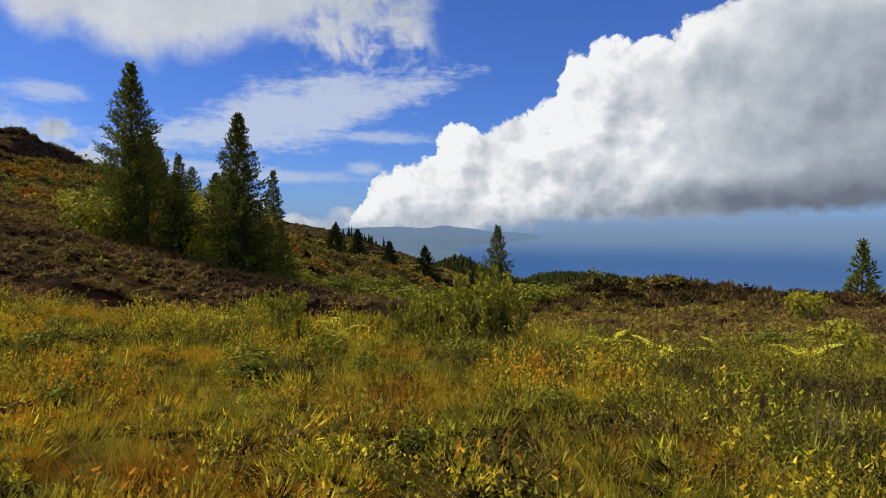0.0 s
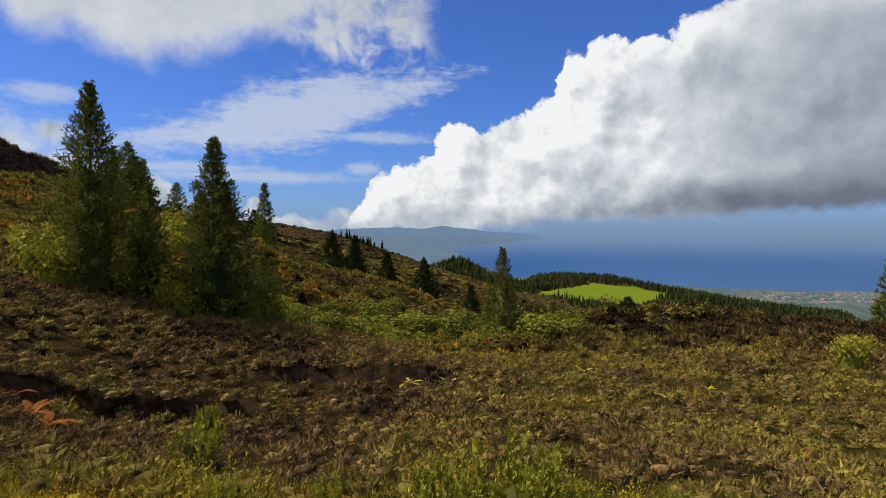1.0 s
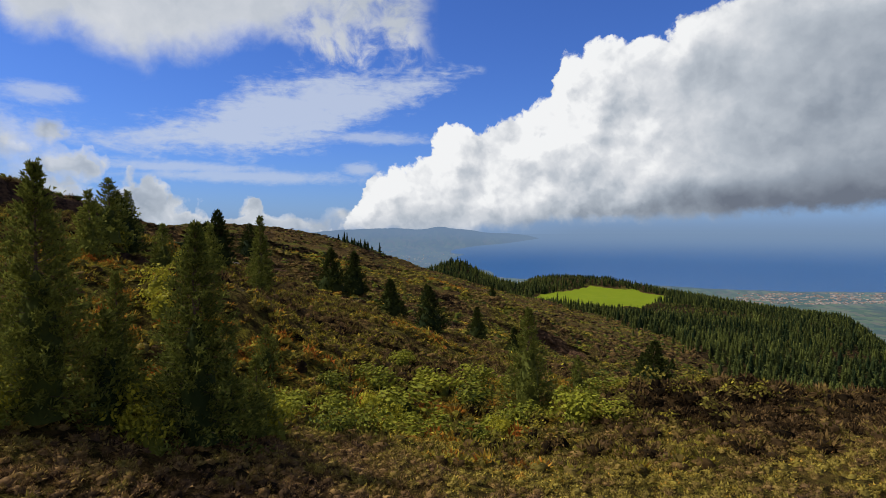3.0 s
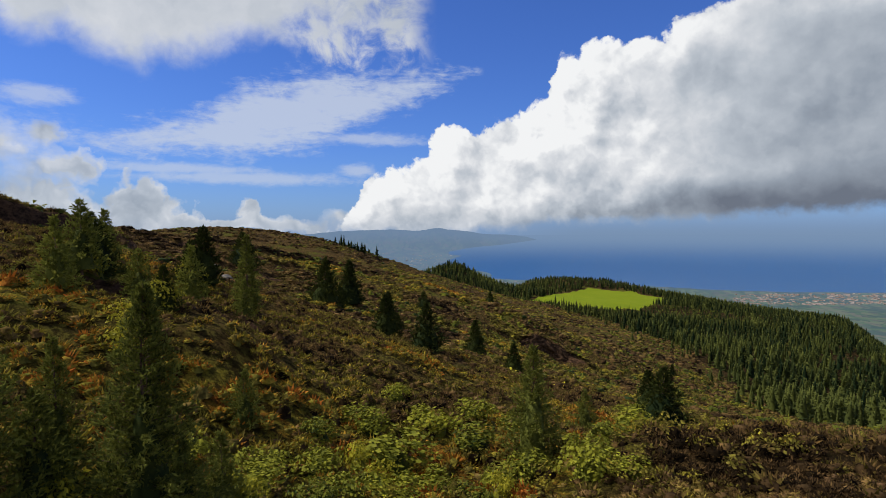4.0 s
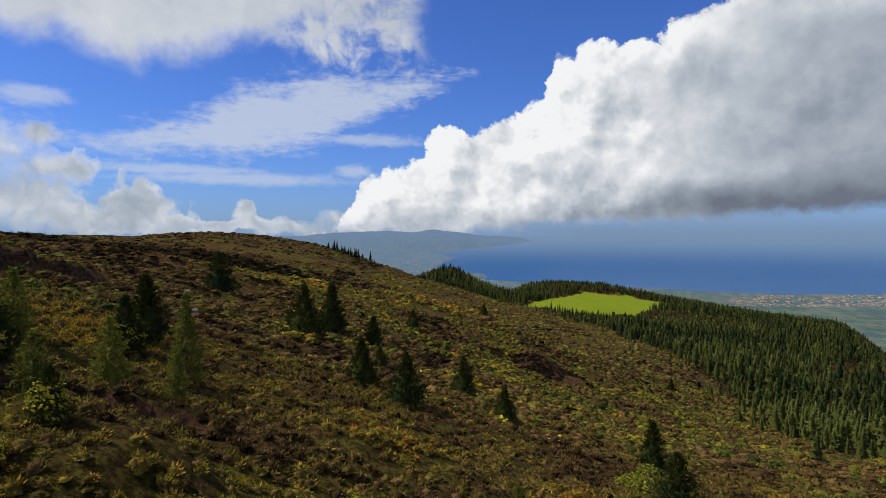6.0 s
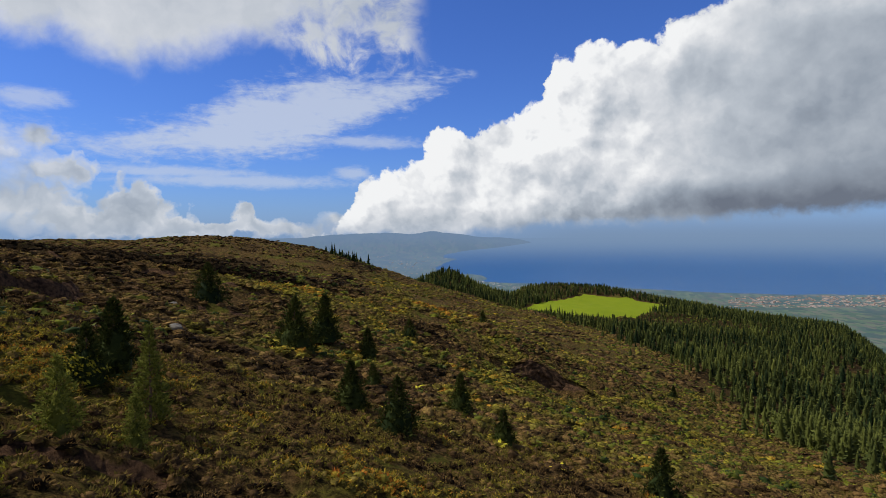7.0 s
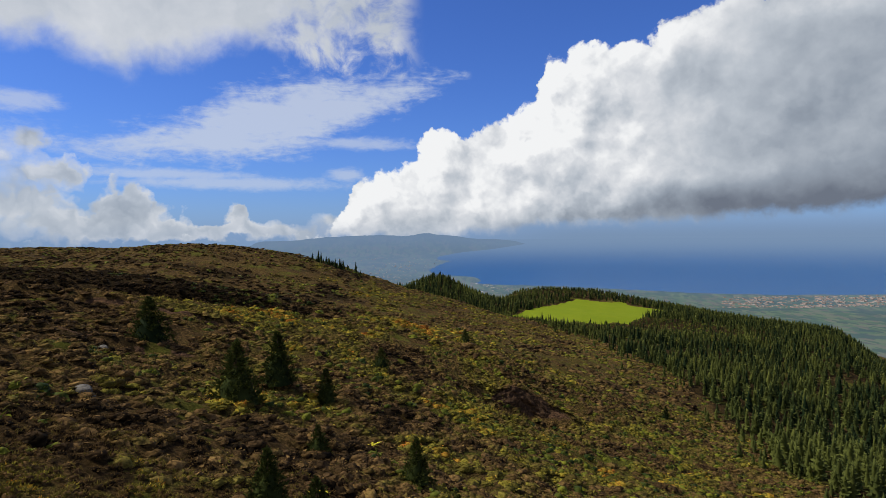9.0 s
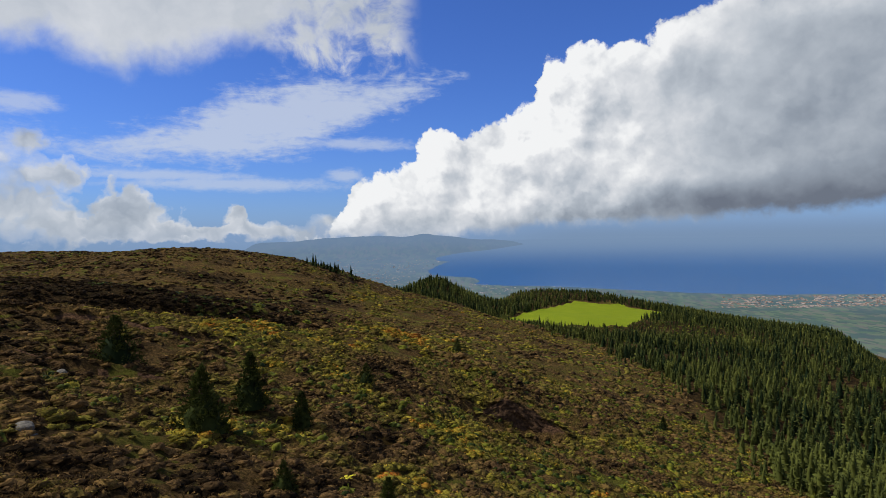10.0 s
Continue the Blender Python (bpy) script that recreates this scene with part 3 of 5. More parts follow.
def cover(x, y):
    """What the ground bears, as a hue along the heath's colours: low is dark heather and painted shade, middle grass,
    high fern and dead bracken.
    """
    t = 0.50 + 1.2 * (fbm(x * 0.045 + 11, y * 0.045 + 5, 3) - 0.5) + 0.35 * (fbm(x * 0.3 + 2, y * 0.3, 3) - 0.5)
    near = 1 - smooth(y, 17, 20)
    # plants past 55 m are darker in hue, in place of cloud shade
    t = t + near * (0.07 + 0.3 * (fbm(x * 0.6 + 31, y * 0.6, 2) - 0.5) - 0.20 * smooth(x, 0.5, 4)) - 0.19 * smooth(y, 55, 100) + 0.12 * smooth(y, 60, 110) * smooth(x + 0.1 * y, -5, 15)
    heather = smooth(y, 17.5, 20.5) * (1 - smooth(y, 34, 38)) * (1 - smooth(x, -3, 3))     # the brown bank beside the track
    t = t + 0.10 * smooth(y, 17.5, 20.5) * (1 - smooth(y, 34, 38))
    turf = smooth(y, 17, 20) * (1 - smooth(y, 37, 42)) * smooth(x, -3, 3)
    t = t * (1 - 0.75 * heather) + 0.75 * heather * 0.27
    t = t * (1 - 0.6 * turf) + 0.6 * turf * 0.42
    brae = smooth(-x, 7, 11) * smooth(y, 26, 31) * (1 - smooth(y, 52, 64))            # the golden slope behind the tall trees
    t = t + 0.06 * brae
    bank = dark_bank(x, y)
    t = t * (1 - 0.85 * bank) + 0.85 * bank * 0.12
    scree = np.exp(-((x + 6) / 7) ** 2 - ((y - 62) / 9) ** 2)
    t = t * (1 - 0.6 * scree) + 0.6 * scree * 0.30
    upper = smooth(-x - 0.16 * y, 0, 25) * smooth(y, 55, 90) * (1 - 0.8 * smooth(y, 190, 215) * (1 - smooth(y, 240, 262)))
    t = t * (1 - 0.6 * upper) + 0.6 * upper * 0.27
    olive = smooth(x + 0.1 * y, 18, 45) * smooth(y, 60, 95)                          # greener down towards the wood
    t = t * (1 - 0.45 * olive) + 0.45 * olive * 0.52
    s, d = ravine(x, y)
    # golden-tan crest, brightened in hue for the sun on it
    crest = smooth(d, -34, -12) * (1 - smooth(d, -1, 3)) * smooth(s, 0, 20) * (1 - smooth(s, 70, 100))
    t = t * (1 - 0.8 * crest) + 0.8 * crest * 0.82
    # cloud shade across the ravine, painted as a near-black heather hue
    over = far_shade(x, y)
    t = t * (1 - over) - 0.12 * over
    dell = np.exp(-((x - 1) / 13) ** 2 - ((y - 47) / 6) ** 2)
    gold = np.exp(-((x + 2.4) / 1.6) ** 2 - ((y - 12.2) / 1.6) ** 2) + 0.7 * np.exp(-((x - 1.7) / 1.1) ** 2 - ((y - 13) / 0.9) ** 2)
    rust = np.exp(-((x + 9.5) / 2.5) ** 2 - ((y - 57.5) / 2.2) ** 2) + np.exp(-((x - 11) / 2.5) ** 2 - ((y - 66) / 6) ** 2)
    lush = np.exp(-((x + 4) / 2.6) ** 2 - ((y - 16.5) / 2.4) ** 2)
    brown = np.exp(-((x - 1.6) / 1.3) ** 2 - ((y - 14.6) / 1.5) ** 2) + 0.8 * np.exp(-((x - 4.6) / 1.2) ** 2 - ((y - 13.0) / 1.4) ** 2) + 0.5 * np.exp(-((x + 0.6) / 0.8) ** 2 - ((y - 11.2) / 0.5) ** 2)
    tan = np.exp(-((x + 30) / 14) ** 2 - ((y - 79) / 11) ** 2) + 0.7 * np.exp(-((x + 14) / 8) ** 2 - ((y - 100) / 8) ** 2)
    t = t * (1 - 0.7 * np.minimum(tan, 1)) + 0.7 * np.minimum(tan, 1) * 0.80
    return np.clip(t + 0.24 * dell + 0.20 * gold + 0.28 * rust + 0.20 * lush - 0.22 * brown, 0, 1)


def outside_forest(x, y):
    return ~wooded(x, y) & (pasture(x, y) < 0.3)


def wooded(x, y):
    """Where the plantation stands."""
    edge = np.interp(y, [100, 197, 262, 344, 428, 511, 573, 650, 720, 790], [80, 107, 132, 142, 148, 150, 116, 84, 66, -60]) + 26 * (fbm(x * 0.04, y * 0.04, 3) - 0.5)
    low = (x > edge) & (y > 110)
    top = (y > 830) & (x > -12)
    knoll = ((x - 12) / 48) ** 2 + ((y - 885) / 80) ** 2 < 1
    crest = ((x + 80) / 24) ** 2 + ((y - 606) / 16) ** 2 < 1
    clearing = pasture(x, y) > 0.02
    return (low | top | knoll | crest) & ~clearing & (y < 1150)


def build_ground():
    r = np.concatenate([np.geomspace(1.5, 14, 40, endpoint=False), np.linspace(14, 58, 190, endpoint=False), np.geomspace(58, 260, 130, endpoint=False), np.geomspace(260, 2450, 90)])
    a = np.concatenate([np.linspace(-50, 50, 290, endpoint=False), np.linspace(50, 310, 56, endpoint=False)])
    rr, aa = np.meshgrid(r, np.radians(a), indexing="ij")
    x, y = rr * np.sin(aa), rr * np.cos(aa) + 2.0
    z = land(x, y)
    x, y, z = (np.vstack([q[:1] * 0 + q[:1].mean(), q]) for q in (x, y, z))      # close the middle
    # soil darkened past 45 m as shade between plants; darker under the plantation
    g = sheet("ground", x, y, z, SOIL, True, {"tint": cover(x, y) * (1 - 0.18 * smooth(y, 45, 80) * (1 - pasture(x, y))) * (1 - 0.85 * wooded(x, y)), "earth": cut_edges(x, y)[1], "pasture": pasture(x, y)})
    tagged(g, "heath hillside with peat, moss, dry grass and a mown pasture", "ground", kind="structure")


def coast(u, dip):
    """Height of the far land above the sea: positive on land. The shore runs round the bay, out along the headland and off to the side."""
    shore = np.interp(dip, [0.0105, 0.0145, 0.0185, 0.025, 0.031, 0.039, 0.043, 0.046, 0.049, 0.054, 0.060, 0.068, 0.0715, 0.075, 0.0815, 0.0835, 0.0865, 0.0885, 0.092, 0.107, 0.112, 0.1128, 0.116],
                      [0.120, 0.150, 0.163, 0.115, 0.050, 0.016, 0.013, 0.038, 0.028, 0.012, 0.004, 0.010, 0.045, 0.084, 0.080, 0.075, 0.100, 0.125, 0.23, 0.47, 0.61, 0.80, 3.0])
    wob = 0.010 * (fbm(u * 45 + 3, dip * 330, 4) - 0.5) + 0.010 * (fbm(u * 12 + 3, dip * 90 + 5, 2) - 0.5)
    return np.clip((shore - u + wob) / 0.010, -3, 1)


def build_distance():
    r = np.concatenate([np.linspace(1950, 3000, 22, endpoint=False), np.linspace(3000, 4870, 120)])
    a = np.radians(np.concatenate([np.linspace(-70, -24, 30, endpoint=False), np.linspace(-24, 16, 200, endpoint=False), np.linspace(16, 70, 70)]))
    rr, aa = np.meshgrid(r, a, indexing="ij")
    u = np.tan(aa)
    rr = np.minimum(rr, 4870 - 800 * smooth(-u, 0.27, 0.36))                    # inland the plain is lost in low cloud
    x, y, s = rr * np.sin(aa), rr * np.cos(aa) + 25, sea_height(rr)
    dip = (15 - s) / (rr * np.cos(aa))
    h = coast(u, dip)
    z = s + np.where(h > 0, 2 + 6 * h, 8 * h)
    # the headland, the low hills of the plain and the long mountain across the bay
    z = z + 22 * np.exp(-((u - 0.055) / 0.03) ** 2 - ((dip - 0.080) / 0.0035) ** 2)
    z = z + 14 * smooth(h, 0, 1) * (fbm(u * 30, dip * 120, 4) - 0.45) * smooth(-u, -0.02, 0.1)
    mount = np.interp(u, [-1.2, -0.6, -0.36, -0.28, -0.20, -0.12, 0.0, 0.04, 0.08, 0.12, 0.15, 0.17], [0, 0, 0, 6, 30, 54, 60, 46, 22, 6, 1, 0])
    z = z + mount * smooth(rr, 4420, 4740) * (0.62 + 0.76 * fbm(u * 26, dip * 90, 5)) * (1 - smooth(rr, 4790, 4868))
    def town(name, n, ulo, uhi, dlo, dhi, size, label, mat):
        """Far houses: small gabled blocks strewn in clusters over the plain."""
        rng = np.random.default_rng(5)
        uu, dd = rng.uniform(ulo, uhi, 4 * n), rng.uniform(dlo, dhi, 4 * n)
        keep = (coast(uu, dd) > 0.9) & (fbm(uu * 60, dd * 700, 3) > 0.46)
        uu, dd = uu[keep][:n], dd[keep][:n]
        ring = np.linspace(2400, 4860, 800)
        rad = np.array([np.interp(0, ((15 - sea_height(ring)) / (ring * math.cos(math.atan(p))) - q)[::-1], ring[::-1]) for p, q in zip(uu, dd)])
        co, tri = [], []
        for k, (p, r) in enumerate(zip(uu, rad)):
            b = math.atan(p)
            px, py = r * math.sin(b), r * math.cos(b) + 25
            pz, turn = float(sea_height(np.array(r))) + 6, rng.uniform(0, 3.1)
            w, l, h = size * rng.uniform(0.6, 1.5), size * rng.uniform(0.8, 2.4), size * rng.uniform(0.5, 1.0)
            c, sn, i = math.cos(turn), math.sin(turn), len(co)
            for lx, ly, lz in ((-l, -w, -4), (l, -w, -4), (l, w, -4), (-l, w, -4), (-l, -w, h), (l, -w, h), (l, w, h), (-l, w, h), (-l, 0, h * 1.5), (l, 0, h * 1.5)):
                co.append((px + lx * c - ly * sn, py + lx * sn + ly * c, pz + lz))
            tri += [(i + f, i + g, i + e) for f, g, e in ((0, 1, 5), (0, 5, 4), (1, 2, 6), (1, 6, 5), (2, 3, 7), (2, 7, 6), (3, 0, 4), (3, 4, 7), (4, 5, 9), (4, 9, 8), (6, 7, 8), (6, 8, 9), (5, 6, 9), (7, 4, 8))]
        me = bpy.data.meshes.new(name)
        me.from_pydata(co, [], tri)
        me.materials.append(mat)
        tagged(new(name, me), label, "town", kind="stuff")

    town("town", 700, 0.50, 0.80, 0.1150, 0.135, 3.6, "far white and red-roofed houses on the coastal plain", TOWN)
    town("bay_town", 420, -0.16, 0.03, 0.042, 0.085, 2.8, "pale far houses of a town along the bay", TOWN_FAR)
    town("shore_town", 180, 0.02, 0.24, 0.084, 0.105, 3.0, "pale far houses along the shore", TOWN_FAR)
    # share of painted haze, growing with distance
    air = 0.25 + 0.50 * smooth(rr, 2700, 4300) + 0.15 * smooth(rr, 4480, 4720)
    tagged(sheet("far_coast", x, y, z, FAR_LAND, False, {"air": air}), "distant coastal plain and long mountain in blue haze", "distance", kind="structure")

    r = np.concatenate([np.linspace(1900, 3000, 6, endpoint=False), np.linspace(3000, 4880, 60)])
    a = np.radians(np.linspace(-180, 180, 180, endpoint=False))
    rr, aa = np.meshgrid(r, a, indexing="ij")
    rr = np.minimum(rr, 4880 - 800 * smooth(-aa, 0.27, 0.36) * (1 - smooth(-aa, 1.6, 1.9)))
    # the glow that paints the sea's haze rises towards the horizon
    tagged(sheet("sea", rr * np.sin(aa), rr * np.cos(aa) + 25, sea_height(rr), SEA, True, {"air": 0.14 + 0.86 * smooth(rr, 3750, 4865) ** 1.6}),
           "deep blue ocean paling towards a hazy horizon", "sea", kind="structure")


build_ground()
build_distance()

# ---- plants ----


class Soup:
    """Gathers triangles for one mesh."""

    def __init__(self):
        self.co, self.tri, self.tint, self.n = [], [], [], 0

    def add(self, co, tri, tint=None):
        co = np.asarray(co, np.float32).reshape(-1, 3)
        self.co.append(co)
        self.tri.append(np.asarray(tri, np.int64).reshape(-1, 3) + self.n)
        self.tint.append(np.full(len(co), 0.5, np.float32) if tint is None else np.broadcast_to(np.asarray(tint, np.float32), (len(co),)))
        self.n += len(co)
        return self

    def arrays(self):
        return np.concatenate(self.co), np.concatenate(self.tri), np.concatenate(self.tint)

    def mesh(self, name, mat, flat=True):
        co, tri, tint = self.arrays()
        me = bpy.data.meshes.new(name)
        me.vertices.add(len(co))
        me.vertices.foreach_set("co", co.ravel())
        me.loops.add(tri.size)
        me.loops.foreach_set("vertex_index", tri.ravel().astype(np.int32))
        me.polygons.add(len(tri))
        me.polygons.foreach_set("loop_start", np.arange(0, tri.size, 3, dtype=np.int32))
        if not flat:
            me.polygons.foreach_set("use_smooth", np.ones(len(tri), bool))
        me.update(calc_edges=True)
        me.materials.append(mat)
        me.attributes.new("tint", "FLOAT", "POINT").data.foreach_set("value", tint)
        return me


def part(name, me, parent, label=""):
    ob = new(name, me)
    ob.parent = parent
    return tagged(ob, label)


def strew(soup, template, x, y, z, size, tint, rng, lean=0.15, squash=None):
    """Many copies of a template's triangles, each turned, sized and leant, joined into the soup."""
    co, tri, own = template
    n = len(x)
    a = rng.uniform(0, 2 * math.pi, n)
    c, s = np.cos(a)[:, None], np.sin(a)[:, None]
    k = np.asarray(size)[:, None]
    kz = k if squash is None else k * np.asarray(squash)[:, None]
    px, py, pz = (co[None, :, i] for i in range(3))
    lx, ly = rng.normal(0, lean, (n, 1)), rng.normal(0, lean, (n, 1))
    zz = pz * kz
    xx = (px * c - py * s) * k + lx * zz + np.asarray(x)[:, None]
    yy = (px * s + py * c) * k + ly * zz + np.asarray(y)[:, None]
    zz = zz + np.asarray(z)[:, None]
    out = np.stack([xx, yy, zz], -1).reshape(-1, 3)
    tris = (tri[None] + (np.arange(n) * len(co))[:, None, None]).reshape(-1, 3)
    tt = (np.asarray(tint)[:, None] + (own[None] - 0.5)).reshape(-1)
    soup.add(out, tris, np.clip(tt, 0, 1))


def grass_tuft(rng, blades=26, height=1.0, spread=0.6):
    """A tuft one unit high of thin leaning blades."""
    soup = Soup()
    for _ in range(blades):
        a, r = rng.uniform(0, 6.283), spread * 0.6 * math.sqrt(rng.random())
        h = height * rng.uniform(0.35, 1.0)
        ox, oy = math.cos(a) * r, math.sin(a) * r
        b = a + rng.normal(0, 0.9)
        out = spread * rng.uniform(0.2, 1.0) * h
        w = 0.0080 * rng.uniform(0.5, 1.4) * 26 / blades
        c = rng.uniform(0, 6.283)
        sx, sy = math.cos(c) * w, math.sin(c) * w
        soup.add([(ox - sx, oy - sy, -0.05), (ox + sx, oy + sy, -0.05), (ox + math.cos(b) * out, oy + math.sin(b) * out, h)], [(0, 1, 2)], 0.5 + rng.normal(0, 0.06))
    return soup.arrays()


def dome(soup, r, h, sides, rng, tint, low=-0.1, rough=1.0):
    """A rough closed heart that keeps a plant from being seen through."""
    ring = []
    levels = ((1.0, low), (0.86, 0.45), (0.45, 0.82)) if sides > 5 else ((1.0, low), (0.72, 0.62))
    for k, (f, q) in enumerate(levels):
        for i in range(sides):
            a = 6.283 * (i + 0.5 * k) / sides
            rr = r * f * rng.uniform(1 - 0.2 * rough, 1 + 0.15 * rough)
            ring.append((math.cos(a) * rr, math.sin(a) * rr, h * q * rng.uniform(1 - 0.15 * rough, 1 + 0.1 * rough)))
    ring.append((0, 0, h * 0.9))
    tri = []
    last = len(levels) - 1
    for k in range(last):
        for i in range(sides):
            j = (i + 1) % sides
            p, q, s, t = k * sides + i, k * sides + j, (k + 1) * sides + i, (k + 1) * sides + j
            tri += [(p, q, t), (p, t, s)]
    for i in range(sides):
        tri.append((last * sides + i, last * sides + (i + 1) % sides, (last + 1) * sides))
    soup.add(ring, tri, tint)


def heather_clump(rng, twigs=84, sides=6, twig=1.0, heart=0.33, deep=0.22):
    """A hummock one unit across: fine twiggy shoots standing out of a heart tinted dark as inner shade."""
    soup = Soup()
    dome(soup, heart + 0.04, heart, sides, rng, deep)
    for _ in range(twigs):
        a, e = rng.uniform(0, 6.283), math.asin(rng.uniform(0.02, 1.0))
        d = np.array([math.cos(a) * math.cos(e), math.sin(a) * math.cos(e), math.sin(e) + 0.3])
        base = np.array([d[0] * 0.33, d[1] * 0.33, max(0.0, (d[2] - 0.3) * 0.33)])
        tip = base + d * rng.uniform(0.08, 0.21) + rng.normal(0, 0.025, 3)
        side = np.cross(d, rng.normal(0, 1, 3))
        side = side / (np.linalg.norm(side) + 1e-6) * rng.uniform(0.022, 0.05) * twig
        soup.add([base - side, base + side, tip], [(0, 1, 2)], 0.5 + rng.normal(0, 0.07))
    return soup.arrays()


def leafy_bush(rng, leaves=130, sides=7, size=0.062, lumps=6):
    """A bush one unit across of several rounded heads of small leaves."""
    soup = Soup()
    heads = [(0, 0, 0.30, 0.34)] + [(rng.uniform(-0.3, 0.3), rng.uniform(-0.3, 0.3), rng.uniform(0.1, 0.42), rng.uniform(0.17, 0.28)) for _ in range(lumps)]
    # core tinted near-black, painted shade behind the leaves
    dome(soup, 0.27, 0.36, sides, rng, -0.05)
    for _ in range(leaves):
        hx, hy, hz, hr = heads[rng.integers(len(heads))]
        v = rng.normal(0, 1, 3)
        v /= np.linalg.norm(v)
        if v[2] < -0.3:
            v[2] = -v[2]
        p = np.array([hx, hy, hz]) + v * hr * rng.uniform(0.85, 1.18)
        p[2] = max(p[2], 0.03)
        n = v + rng.normal(0, 0.5, 3)
        t1 = np.cross(n, (0.3, 0.5, 0.8))
        t1 /= np.linalg.norm(t1) + 1e-6
        t2 = np.cross(n, t1)
        t2 /= np.linalg.norm(t2) + 1e-6
        q = size * rng.uniform(0.6, 1.4)
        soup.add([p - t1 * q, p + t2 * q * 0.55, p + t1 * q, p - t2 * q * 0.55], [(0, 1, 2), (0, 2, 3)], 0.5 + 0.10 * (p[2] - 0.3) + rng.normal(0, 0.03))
    return soup.arrays()


def far_clump(rng, flakes=26, sides=7):
    """A rounded bush one unit across for the far slopes: a lumpy mass with many small leafy tips standing out of it."""
    soup = Soup()
    dome(soup, 0.40, 0.36, sides, rng, 0.42, rough=2.4)
    for _ in range(flakes):
        a, e = rng.uniform(0, 6.283), math.asin(rng.uniform(0.05, 1.0))
        d = np.array([math.cos(a) * math.cos(e), math.sin(a) * math.cos(e), math.sin(e)])
        p = d * np.array([0.42, 0.42, 0.38]) * rng.uniform(0.86, 1.12)
        s = rng.normal(0, 0.058 if sides > 5 else 0.08, (3, 3))
        soup.add([p + s[0], p + s[1], p + s[2] + d * 0.04], [(0, 1, 2)], 0.52 + rng.normal(0, 0.035))
    return soup.arrays()


def scatter_places(rng, n, ylo, yhi, spread=0.84, bias=1.0):
    """Places over the fan in front of the walk, as dense per square metre everywhere (bias 1) or denser near (below 1)."""
    q = rng.random(n)
    e = 1 + bias
    deep = ((ylo - 5.5) ** e + q * ((yhi - 5.5) ** e - (ylo - 5.5) ** e)) ** (1 / e)
    return 0.5 + rng.uniform(-spread, spread, n) * (deep + 0.8), deep + 5.5


def plume_template(rng, stems=24, leaves=62, heart=True):
    """Upright plumes of tiny leaves, as tree heath has them."""
    soup = Soup()
    for k in range(stems):
        a, r = rng.uniform(0, 6.283), 0.34 * math.sqrt(rng.random())
        lean = np.array([math.cos(a) * r * 0.9, math.sin(a) * r * 0.9, 1.0])
        base, h = np.array([math.cos(a) * r, math.sin(a) * r, 0.0]), rng.uniform(0.6, 1.0)
        for _ in range(leaves):
            f = rng.uniform(0.12, 1.0)
            p = base + lean * h * f
            d = rng.normal(0, 1, 3)
            d[2] = abs(d[2]) + 0.8
            d = d / np.linalg.norm(d) * rng.uniform(0.05, 0.12)
            p = p + rng.normal(0, 0.045, 3) * (1.15 - f)
            s = np.cross(d, rng.normal(0, 1, 3))
            s = s / (np.linalg.norm(s) + 1e-6) * 0.024
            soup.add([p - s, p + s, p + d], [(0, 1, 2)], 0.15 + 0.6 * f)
    # dark core: the shade inside the plumes is put into its tint
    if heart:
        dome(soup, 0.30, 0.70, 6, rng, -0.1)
    return soup.arrays()


